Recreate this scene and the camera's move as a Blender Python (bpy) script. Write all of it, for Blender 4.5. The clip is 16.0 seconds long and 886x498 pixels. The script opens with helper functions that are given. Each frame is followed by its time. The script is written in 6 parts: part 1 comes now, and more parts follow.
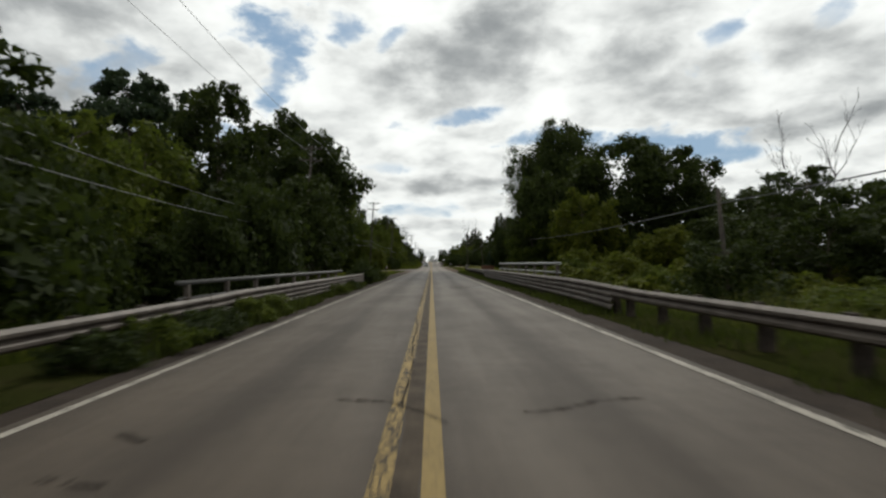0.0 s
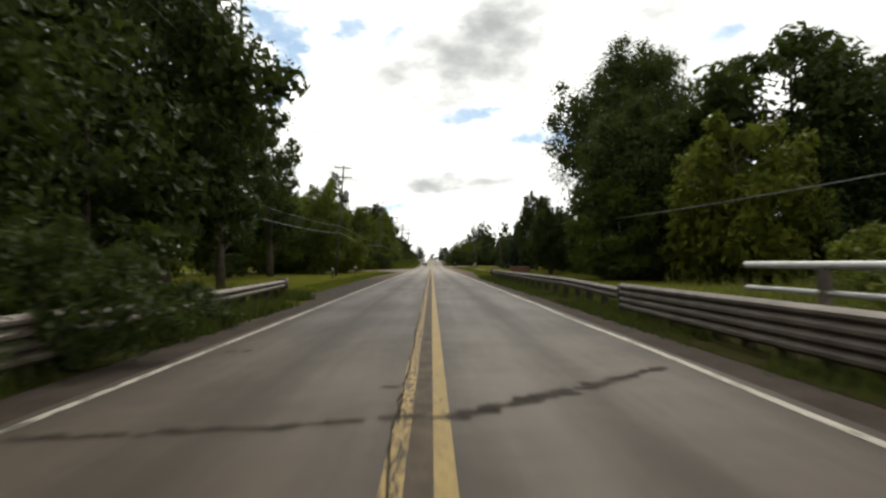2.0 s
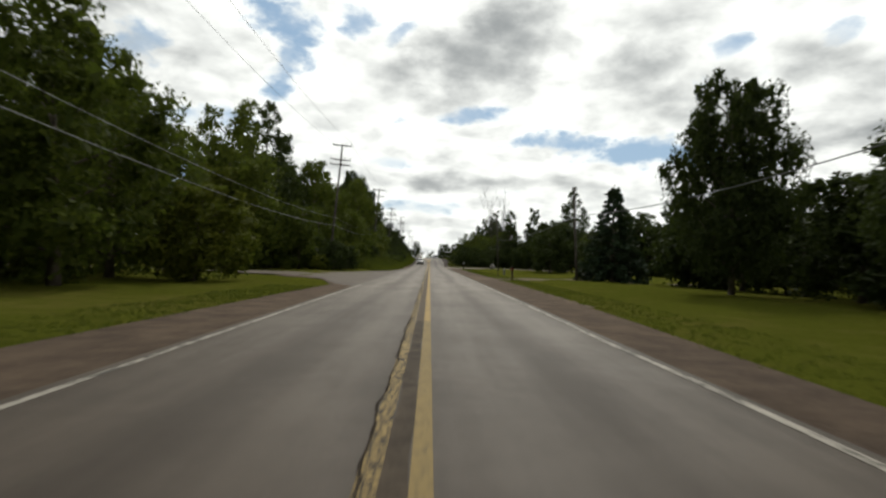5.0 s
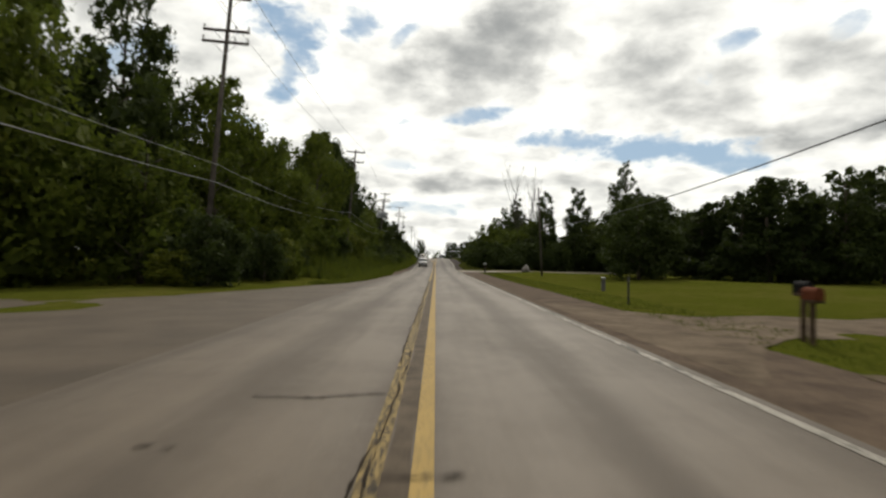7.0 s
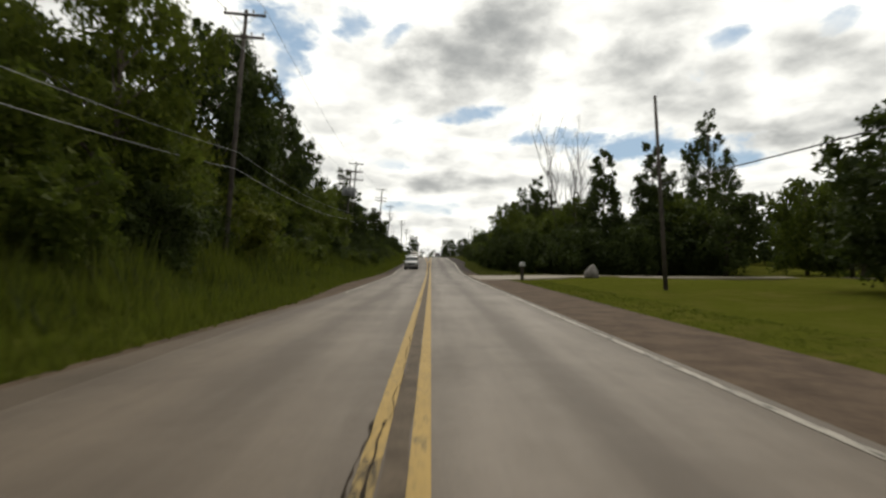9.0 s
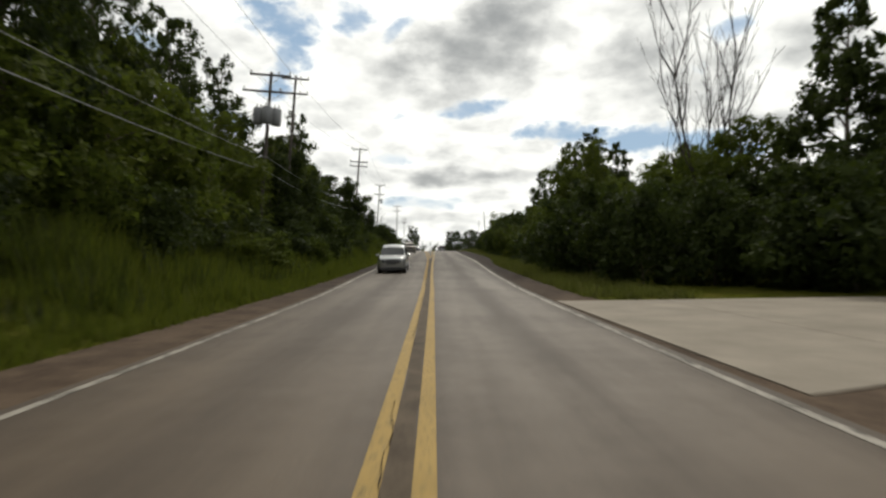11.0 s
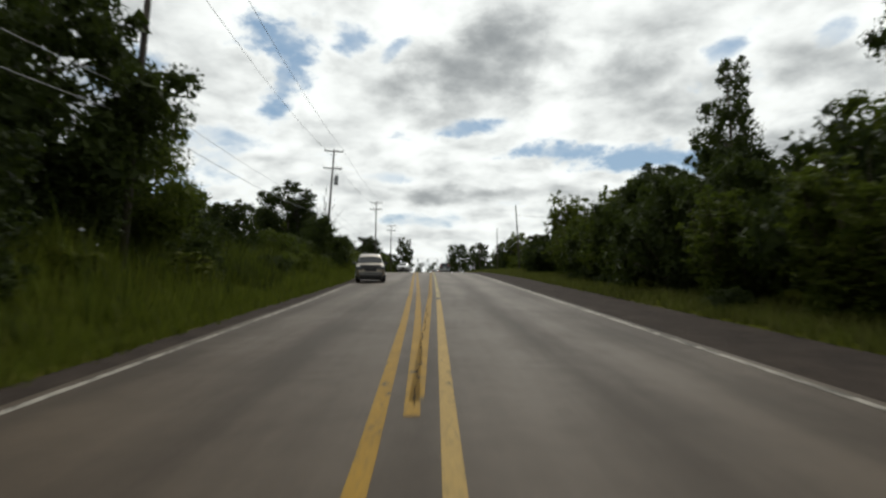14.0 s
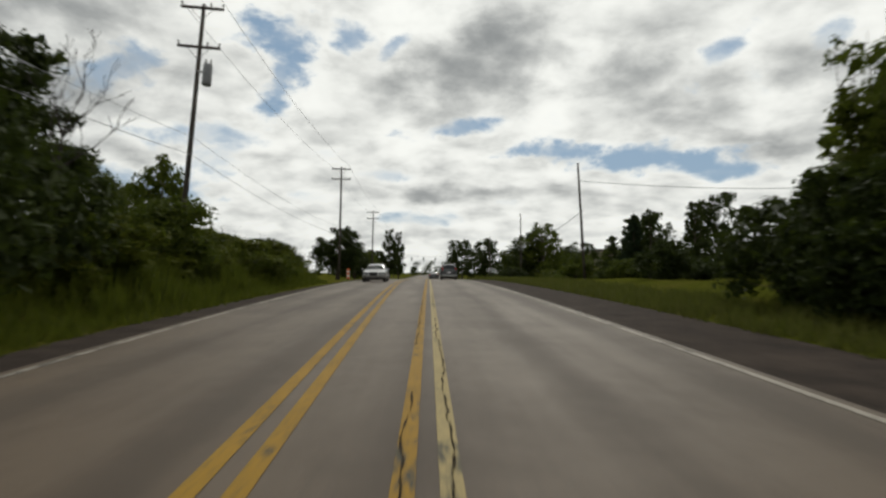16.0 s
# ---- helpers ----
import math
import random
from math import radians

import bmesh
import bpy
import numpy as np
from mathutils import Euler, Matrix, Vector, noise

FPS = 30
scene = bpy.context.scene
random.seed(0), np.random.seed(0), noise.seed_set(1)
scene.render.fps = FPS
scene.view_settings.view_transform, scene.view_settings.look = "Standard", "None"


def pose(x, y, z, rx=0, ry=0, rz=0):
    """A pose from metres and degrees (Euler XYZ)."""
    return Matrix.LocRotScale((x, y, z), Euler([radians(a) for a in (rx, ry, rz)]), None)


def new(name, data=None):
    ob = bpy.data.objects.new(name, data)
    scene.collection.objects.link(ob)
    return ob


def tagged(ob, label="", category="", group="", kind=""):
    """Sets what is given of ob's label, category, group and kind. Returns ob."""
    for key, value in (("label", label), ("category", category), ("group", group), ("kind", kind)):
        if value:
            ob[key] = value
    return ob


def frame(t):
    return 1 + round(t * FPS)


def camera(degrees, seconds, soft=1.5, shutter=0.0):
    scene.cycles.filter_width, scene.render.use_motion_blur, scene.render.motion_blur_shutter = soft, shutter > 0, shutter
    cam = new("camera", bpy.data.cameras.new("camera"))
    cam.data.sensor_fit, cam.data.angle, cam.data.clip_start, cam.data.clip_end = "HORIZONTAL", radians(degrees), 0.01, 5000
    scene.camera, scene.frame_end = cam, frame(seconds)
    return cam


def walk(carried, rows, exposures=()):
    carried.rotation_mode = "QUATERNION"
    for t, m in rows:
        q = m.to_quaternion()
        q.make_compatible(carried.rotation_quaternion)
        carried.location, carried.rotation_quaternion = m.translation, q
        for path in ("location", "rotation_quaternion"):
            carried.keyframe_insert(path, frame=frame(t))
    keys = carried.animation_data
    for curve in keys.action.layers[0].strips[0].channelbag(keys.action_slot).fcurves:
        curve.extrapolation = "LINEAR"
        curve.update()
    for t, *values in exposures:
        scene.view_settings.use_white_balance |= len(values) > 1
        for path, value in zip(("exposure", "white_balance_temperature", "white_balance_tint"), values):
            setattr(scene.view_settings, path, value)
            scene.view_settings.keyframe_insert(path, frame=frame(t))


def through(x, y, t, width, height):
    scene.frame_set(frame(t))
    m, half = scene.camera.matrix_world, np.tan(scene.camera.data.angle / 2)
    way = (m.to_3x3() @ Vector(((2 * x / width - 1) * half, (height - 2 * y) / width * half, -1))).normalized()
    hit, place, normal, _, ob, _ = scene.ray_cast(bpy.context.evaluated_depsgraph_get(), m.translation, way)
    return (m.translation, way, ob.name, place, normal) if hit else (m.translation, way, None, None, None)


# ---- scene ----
# ---- camera and its walk ----
cam = camera(76.2, 16.0, soft=2.5, shutter=0.25)
PATH = [
    (0.0, pose(0.18, 0.0, 1.40, 91.50, 1.28, -1.14)),
    (0.5, pose(0.19, 9.5, 1.40, 91.59, 0.86, -0.86)),
    (1.0, pose(0.12, 19.0, 1.40, 91.59, 0.76, -0.79)),
    (1.5, pose(0.12, 28.5, 1.40, 90.83, 0.76, -0.75)),
    (2.0, pose(0.08, 38.0, 1.40, 91.37, 0.59, -1.17)),
    (2.5, pose(0.03, 47.5, 1.40, 91.94, -0.24, -1.44)),
    (3.0, pose(0.06, 57.0, 1.40, 91.81, -0.41, -1.48)),
    (3.5, pose(0.08, 66.5, 1.40, 91.70, -1.18, -1.70)),
    (4.0, pose(0.12, 76.0, 1.40, 91.38, -1.79, -1.29)),
    (6.5, pose(0.19, 123.5, 1.40, 91.23, -1.23, -1.20)),
    (7.0, pose(0.21, 133.0, 1.40, 91.32, -0.95, -0.73)),
    (7.5, pose(0.21, 142.5, 1.40, 91.21, -0.40, -1.14)),
    (8.0, pose(0.23, 152.0, 1.40, 91.28, -0.74, -1.33)),
    (10.5, pose(0.18, 199.5, 1.40, 91.27, 0.70, -1.02)),
    (11.0, pose(0.20, 209.0, 1.40, 90.75, 0.20, -0.95)),
    (11.5, pose(0.19, 218.5, 1.42, 90.72, -0.40, -1.41)),
    (12.0, pose(0.18, 228.0, 1.51, 91.22, -0.46, -1.48)),
    (12.5, pose(0.16, 237.5, 1.67, 91.92, -0.10, -0.65)),
    (13.0, pose(0.13, 247.0, 1.89, 92.55, -0.08, -0.65)),
    (13.5, pose(0.08, 256.5, 2.15, 92.55, 0.06, -0.62)),
    (14.0, pose(0.04, 266.0, 2.42, 92.56, 0.19, -1.17)),
    (14.5, pose(0.04, 275.5, 2.68, 92.78, 0.10, -1.26)),
    (15.0, pose(0.09, 285.0, 2.95, 92.17, -0.11, -1.93)),
    (15.5, pose(0.12, 294.5, 3.22, 92.28, -0.14, -1.80)),
    (16.0, pose(0.14, 304.0, 3.48, 92.40, -0.16, -1.49)),
]
walk(cam, PATH, exposures=[(0.0, -0.08, 6400, 6), (0.7, 0.08, 6450, 7), (1.5, 0.35, 6600, 7), (2.2, 0.65, 6700, 7), (2.7, 0.55, 6600, 6), (3.1, 0.3, 6500, 6), (3.5, 0.17, 6450, 5), (4.2, 0.15, 6400, 5), (6.4, 0.15, 6750, 7),
                             (8.2, 0.15, 6750, 7), (10.4, 0.15, 6700, 7), (12.0, 0.08, 6450, 6), (13.5, -0.02, 6350, 5), (14.5, -0.08, 6350, 6), (15.5, -0.15, 6500, 6), (16.0, -0.22, 6550, 6)])

# ---- sky, sun ----
SUN_ELEVATION, SUN_AZIMUTH = 47.0, 14.0  # degrees; azimuth east of the road's direction is positive
sun_data = bpy.data.lights.new("sun", "SUN")
sun_data.energy, sun_data.angle, sun_data.color = 1.9, radians(9), (1.0, 0.95, 0.88)
sun = new("sun", sun_data)
sun_dir = Vector((math.sin(radians(SUN_AZIMUTH)) * math.cos(radians(SUN_ELEVATION)),
                  math.cos(radians(SUN_AZIMUTH)) * math.cos(radians(SUN_ELEVATION)), math.sin(radians(SUN_ELEVATION))))
sun.rotation_euler = sun_dir.to_track_quat("Z", "Y").to_euler()


class Nodes:
    """A short way to write node trees."""

    def __init__(self, tree):
        self.tree = tree
        tree.nodes.clear()

    def add(self, kind, *links, **values):
        node = self.tree.nodes.new(kind)
        for key, value in values.items():
            if key.startswith("in_"):
                node.inputs[int(key[3:])].default_value = value
            else:
                setattr(node, key, value)
        for socket, value in links:
            self.put(node.inputs[socket], value)
        return node

    def put(self, socket, value):
        if hasattr(value, "outputs"):
            value = value.outputs[0]
        if isinstance(value, bpy.types.NodeSocket):
            self.tree.links.new(value, socket)
        else:
            socket.default_value = value

    def math(self, op, a, b=0.0, c=0.0, clamp=False):
        return self.add("ShaderNodeMath", (0, a), (1, b), (2, c), operation=op, use_clamp=clamp)

    def vmath(self, op, a, b=(0, 0, 0)):
        return self.add("ShaderNodeVectorMath", (0, a), (1, b), operation=op)

    def noise(self, vec, scale, detail=4.0, rough=0.55, distort=0.0):
        n = self.add("ShaderNodeTexNoise", ("Vector", vec), ("Scale", scale), ("Detail", detail), ("Roughness", rough), ("Distortion", distort))
        return n.outputs[0]

    def ramp(self, value, lo, hi, a=0.0, b=1.0):
        return self.add("ShaderNodeMapRange", (0, value), (1, lo), (2, hi), (3, a), (4, b), interpolation_type="SMOOTHSTEP")

    def mix(self, fac, a, b, blend="MIX"):
        n = self.add("ShaderNodeMix", data_type="RGBA", blend_type=blend)
        self.put(n.inputs[0], fac)
        self.put(n.inputs[6], a)
        self.put(n.inputs[7], b)
        return n.outputs[2]


world = bpy.data.worlds.new("world")
scene.world = world
world.use_nodes = True
N = Nodes(world.node_tree)
sky = N.add("ShaderNodeTexSky", sky_type="NISHITA", sun_disc=False, sun_elevation=radians(SUN_ELEVATION), sun_rotation=radians(SUN_AZIMUTH))
way = N.add("ShaderNodeTexCoord").outputs["Generated"]
sep = N.add("ShaderNodeSeparateXYZ", (0, way))
azimuth = N.math("ARCTAN2", sep.outputs[0], sep.outputs[1])
elevation = N.math("ARCSINE", sep.outputs[2])
# the cloud layer is flat: its cells shrink and draw together towards the horizon
up = N.math("MAXIMUM", N.math("ADD", sep.outputs[2], 0.24), 0.12)
flat = N.add("ShaderNodeCombineXYZ", (0, N.math("DIVIDE", sep.outputs[0], up)), (1, N.math("DIVIDE", sep.outputs[1], up)), (2, 0.0))
cells, fine = N.noise(flat, 4.0, 5.0, 0.5, 0.15), N.noise(N.vmath("MULTIPLY", way, (1.0, 1.0, 1.9)), 17.0, 5.0, 0.55, 0.2)
ragged = N.math("ADD", N.math("MULTIPLY", N.math("SUBTRACT", N.noise(N.vmath("MULTIPLY", way, (1.0, 1.0, 1.5)), 12.0, 5.0, 0.6, 0.2), 0.5), 2.4),
                N.math("MULTIPLY", N.math("SUBTRACT", fine, 0.5), 2.0))
glow = N.ramp(N.vmath("DOT_PRODUCT", way, tuple(sun_dir)).outputs[1], 0.2, 0.97)


def patch(az, el, wide, high, tilt, strength):
    """strength at the middle of a part of the sky, 0 outside it, with a ragged edge; radians, the tilt in degrees."""
    u, v = N.math("SUBTRACT", azimuth, az), N.math("SUBTRACT", elevation, el)
    ca, sa = math.cos(radians(tilt)), math.sin(radians(tilt))
    a = N.math("MULTIPLY", N.math("ADD", N.math("MULTIPLY", u, ca), N.math("MULTIPLY", v, sa)), 1 / wide)
    b = N.math("MULTIPLY", N.math("SUBTRACT", N.math("MULTIPLY", v, ca), N.math("MULTIPLY", u, sa)), 1 / high)
    far = N.math("ADD", N.math("SQRT", N.math("ADD", N.math("MULTIPLY", a, a), N.math("MULTIPLY", b, b))), ragged)
    return N.ramp(far, 1.75, 0.2, 0.0, strength).outputs[0]


# holes in the cloud through which the blue shows, and the dark bases of the thicker clouds
HOLES = [(-0.268, 0.381, 0.060, 0.040, 0.0, 0.95), (-0.257, 0.318, 0.030, 0.055, -8.0, 0.90), (-0.138, 0.393, 0.034, 0.026, 0.0, 0.80), (-0.067, 0.382, 0.030, 0.010, 35.0, 0.60),
         (0.051, 0.253, 0.066, 0.015, 6.0, 0.95), (0.244, 0.207, 0.090, 0.020, -4.0, 1.00), (0.373, 0.192, 0.110, 0.026, -3.0, 1.00), (0.475, 0.165, 0.080, 0.016, -6.0, 0.90),
         (0.487, 0.338, 0.056, 0.020, 38.0, 0.62), (0.632, 0.335, 0.032, 0.020, 20.0, 0.60), (0.534, 0.299, 0.016, 0.030, 25.0, 0.35), (-0.509, 0.304, 0.090, 0.026, 25.0, 0.70),
         (-0.382, 0.221, 0.110, 0.028, 10.0, 0.60), (-0.470, 0.137, 0.130, 0.030, -5.0, 0.70), (-0.348, 0.202, 0.050, 0.040, 45.0, 0.50), (-0.073, 0.170, 0.046, 0.012, 0.0, 0.55),
         (-0.017, 0.095, 0.075, 0.012, 0.0, 0.60), (-0.195, 0.127, 0.060, 0.014, 0.0, 0.30), (0.118, 0.119, 0.050, 0.009, 0.0, 0.30), (-0.201, 0.203, 0.040, 0.012, 0.0, 0.30)]
BASES = [(0.105, 0.355, 0.125, 0.072, 0.0, 1.00), (0.065, 0.306, 0.075, 0.036, 0.0, 0.60), (0.346, 0.328, 0.058, 0.040, 0.0, 0.75), (0.459, 0.279, 0.072, 0.034, 0.0, 0.75),
         (0.575, 0.195, 0.100, 0.026, 0.0, 0.80), (0.590, 0.302, 0.050, 0.032, 0.0, 0.60), (0.027, 0.138, 0.150, 0.015, -1.0, 0.90), (0.186, 0.143, 0.090, 0.013, 3.0, 0.55),
         (0.310, 0.131, 0.110, 0.015, 0.0, 0.40), (-0.124, 0.273, 0.060, 0.024, 0.0, 0.35), (-0.022, 0.068, 0.110, 0.008, 0.0, 0.50), (0.632, 0.237, 0.080, 0.040, 0.0, 0.50),
         (0.416, 0.380, 0.110, 0.030, 0.0, 0.35), (-0.611, 0.310, 0.150, 0.110, 0.0, 0.90), (-0.165, 0.343, 0.040, 0.018, 0.0, 0.25), (0.281, 0.263, 0.060, 0.020, 0.0, 0.30)]
hole = base = 0.0
for spec in HOLES:
    hole = N.math("MAXIMUM", hole, patch(*spec))
for spec in BASES:
    base = N.math("MAXIMUM", base, patch(*spec))
uneven_sky = N.math("ADD", N.math("MULTIPLY", N.math("SUBTRACT", cells, 0.5), 1.35), N.math("MULTIPLY", N.math("SUBTRACT", fine, 0.5), 0.55))
thick = N.math("ADD", N.math("ADD", uneven_sky, 0.44), N.math("SUBTRACT", N.math("MULTIPLY", base, 0.42), N.math("MULTIPLY", hole, 0.22)))
gap = N.math("MULTIPLY", N.ramp(N.math("SUBTRACT", hole, N.math("MULTIPLY", uneven_sky, 0.9)), 0.22, 1.0), 0.95)
shade = N.math("MULTIPLY", N.ramp(thick, 0.18, 1.10), N.ramp(sep.outputs[2], 0.0, 0.16, 0.75, 1.0))
white = N.mix(shade, (0.92, 0.916, 0.902, 1), (0.26, 0.27, 0.282, 1))
white = N.mix(glow, white, (1.24, 1.235, 1.22, 1), "MULTIPLY")
blue = N.mix(0.75, N.mix(1.0, sky, (0.09, 0.09, 0.09, 1), "MULTIPLY"), (0.22, 0.36, 0.54, 1))
clouds = N.mix(gap, white, blue)
N.add("ShaderNodeOutputWorld", (0, N.add("ShaderNodeBackground", ("Color", clouds), ("Strength", 1.0))))


# ---- materials ----
def material(name):
    m = bpy.data.materials.new(name)
    m.use_nodes = True
    return m, Nodes(m.node_tree)


def finish(n, bsdf):
    n.add("ShaderNodeOutputMaterial", (0, bsdf))


def bumpy(n, height, strength, distance=0.02):
    return n.add("ShaderNodeBump", ("Strength", strength), ("Distance", distance), ("Height", height))


def surface(name, dark, light, scale=4.0, rough=0.7, metal=0.0, bump=0.3, grain=60.0, spec=0.5, coat=0.0):
    """A surface that varies between two colours at two scales, with fine relief."""
    m, n = material(name)
    pos = n.add("ShaderNodeTexCoord").outputs["Object"]
    a, b = n.noise(pos, scale, 4.0), n.noise(pos, grain, 3.0)
    f = n.math("ADD", n.math("MULTIPLY", a, 0.65), n.math("MULTIPLY", b, 0.35))
    c = n.mix(n.ramp(f, 0.32, 0.68), (*dark, 1), (*light, 1))
    s = n.add("ShaderNodeBsdfPrincipled", ("Base Color", c), ("Roughness", rough), ("Metallic", metal), ("Specular IOR Level", spec), ("Coat Weight", coat))
    if bump:
        n.put(s.inputs["Normal"], bumpy(n, b, bump, 0.01))
    finish(n, s)
    return m


def leaf_material(name, dark, light, through=0.25):
    m, n = material(name)
    geo = n.add("ShaderNodeNewGeometry")
    info = n.add("ShaderNodeObjectInfo")
    tone = n.math("ADD", n.math("MULTIPLY", geo.outputs["Random Per Island"], 0.7), n.math("MULTIPLY", info.outputs["Random"], 0.3))
    c = n.mix(tone, (*dark, 1), (*light, 1))
    d = n.add("ShaderNodeBsdfPrincipled", ("Base Color", c), ("Roughness", 0.7), ("Specular IOR Level", 0.08))
    t = n.add("ShaderNodeBsdfTranslucent", ("Color", n.mix(0.5, c, (0.10, 0.14, 0.02, 1))))
    finish(n, n.add("ShaderNodeMixShader", (0, through), (1, d), (2, t)))
    return m


def along(n, y, table):
    """A value or colour that changes along the road; table: rows of (y, value)."""
    y0, y1 = table[0][0], table[-1][0]
    node = n.add("ShaderNodeValToRGB", (0, n.add("ShaderNodeMapRange", (0, y), (1, y0), (2, y1))))
    ramp = node.color_ramp
    while len(ramp.elements) < len(table):
        ramp.elements.new(0.5)
    for element, (at, value) in zip(ramp.elements, table):
        element.position = (at - y0) / (y1 - y0)
        element.color = (*value, 1) if isinstance(value, tuple) else (value, value, value, 1)
    return node.outputs[0]


# darker and lighter stone of the pavement, and its gloss; cloud shade and sun painted in along the road
PAVING_SUN_SHADE = [(-60, (0.0355, 0.0259, 0.0176), (0.0741, 0.0553, 0.0375), 0.17), (34, (0.0355, 0.0259, 0.0176), (0.0741, 0.0553, 0.0375), 0.17), (54, (0.0187, 0.0141, 0.0107), (0.0420, 0.0321, 0.0247), 0.14), (82, (0.0187, 0.0141, 0.0107), (0.0420, 0.0321, 0.0247), 0.14), (124, (0.0720, 0.0525, 0.0350), (0.1240, 0.0935, 0.0640), 0.3),
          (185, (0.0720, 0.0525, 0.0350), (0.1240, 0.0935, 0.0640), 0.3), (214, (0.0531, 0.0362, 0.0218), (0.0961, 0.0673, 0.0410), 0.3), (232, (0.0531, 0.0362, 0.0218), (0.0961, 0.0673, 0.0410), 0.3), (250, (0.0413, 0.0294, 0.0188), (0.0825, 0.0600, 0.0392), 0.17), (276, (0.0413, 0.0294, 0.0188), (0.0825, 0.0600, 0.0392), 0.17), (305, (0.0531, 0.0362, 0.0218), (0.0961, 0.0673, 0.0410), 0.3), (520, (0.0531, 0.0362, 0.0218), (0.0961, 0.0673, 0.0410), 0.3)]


def asphalt_material():
    m, n = material("asphalt")
    pos = n.add("ShaderNodeTexCoord").outputs["Object"]
    sx = n.add("ShaderNodeSeparateXYZ", (0, pos))
    long = n.vmath("MULTIPLY", pos, (1.0, 0.06, 1.0))
    patches, streaks, stones = n.noise(pos, 0.35, 4.0), n.noise(long, 1.6, 4.0), n.noise(pos, 70.0, 2.0)
    ramp_y = n.math("ADD", sx.outputs[1], n.math("MULTIPLY", n.math("SUBTRACT", n.noise(pos, 0.12, 3.0), 0.5), 24.0))
    # browner stone in the middle stretch, also brightened there as if in sun
    dark, light = along(n, ramp_y, [(y, d) for y, d, _, _ in PAVING_SUN_SHADE]), along(n, ramp_y, [(y, l) for y, _, l, _ in PAVING_SUN_SHADE])
    gloss = along(n, ramp_y, [(y, g) for y, _, _, g in PAVING_SUN_SHADE])
    # the wheels polish two tracks in each lane
    track = n.math("ABSOLUTE", n.math("SINE", n.math("MULTIPLY", sx.outputs[0], 1.75)))
    mottle, grit = n.noise(pos, 2.6, 5.0, 0.65), n.noise(pos, 22.0, 4.0, 0.7)
    f = n.math("ADD", n.math("ADD", n.math("MULTIPLY", streaks, 0.40), n.math("MULTIPLY", mottle, 0.18)), n.math("ADD", n.math("MULTIPLY", patches, 0.36), n.math("MULTIPLY", track, 0.18)))
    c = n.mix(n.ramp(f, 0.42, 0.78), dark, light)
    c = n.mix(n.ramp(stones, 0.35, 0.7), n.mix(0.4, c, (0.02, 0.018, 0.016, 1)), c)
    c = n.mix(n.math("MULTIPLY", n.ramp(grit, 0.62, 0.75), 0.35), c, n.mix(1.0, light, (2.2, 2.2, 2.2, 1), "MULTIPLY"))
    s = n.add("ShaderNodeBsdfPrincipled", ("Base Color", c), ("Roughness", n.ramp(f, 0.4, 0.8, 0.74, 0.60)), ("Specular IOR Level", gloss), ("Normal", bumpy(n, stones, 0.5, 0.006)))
    finish(n, s)
    return m


def gravel_material():
    """Loose shoulder gravel, pale and brown in the middle stretch, darker by the bridge and near the crest."""
    m, n = material("gravel")
    pos = n.add("ShaderNodeTexCoord").outputs["Object"]
    a, b, stones = n.noise(pos, 1.2, 4.0), n.noise(pos, 9.0, 4.0, 0.65), n.noise(pos, 38.0, 3.0)
    ramp_y = n.math("ADD", n.add("ShaderNodeSeparateXYZ", (0, pos)).outputs[1], n.math("MULTIPLY", n.math("SUBTRACT", n.noise(pos, 0.2, 3.0), 0.5), 30.0))
    dark = along(n, ramp_y, [(-60, (0.016, 0.012, 0.0098)), (80, (0.016, 0.012, 0.0098)), (112, (0.040, 0.027, 0.018)), (218, (0.040, 0.027, 0.018)), (246, (0.015, 0.0112, 0.009)), (520, (0.016, 0.012, 0.0098))])
    light = along(n, ramp_y, [(-60, (0.038, 0.029, 0.022)), (80, (0.038, 0.029, 0.022)), (112, (0.098, 0.070, 0.048)), (218, (0.098, 0.070, 0.048)), (246, (0.042, 0.0315, 0.0245)), (520, (0.046, 0.035, 0.027))])
    f = n.math("ADD", n.math("ADD", n.math("MULTIPLY", a, 0.45), n.math("MULTIPLY", b, 0.25)), n.math("MULTIPLY", stones, 0.3))
    c = n.mix(n.ramp(f, 0.34, 0.66), dark, light)
    s = n.add("ShaderNodeBsdfPrincipled", ("Base Color", c), ("Roughness", 0.98), ("Specular IOR Level", 0.1), ("Normal", bumpy(n, stones, 0.9, 0.012)))
    finish(n, s)
    return m


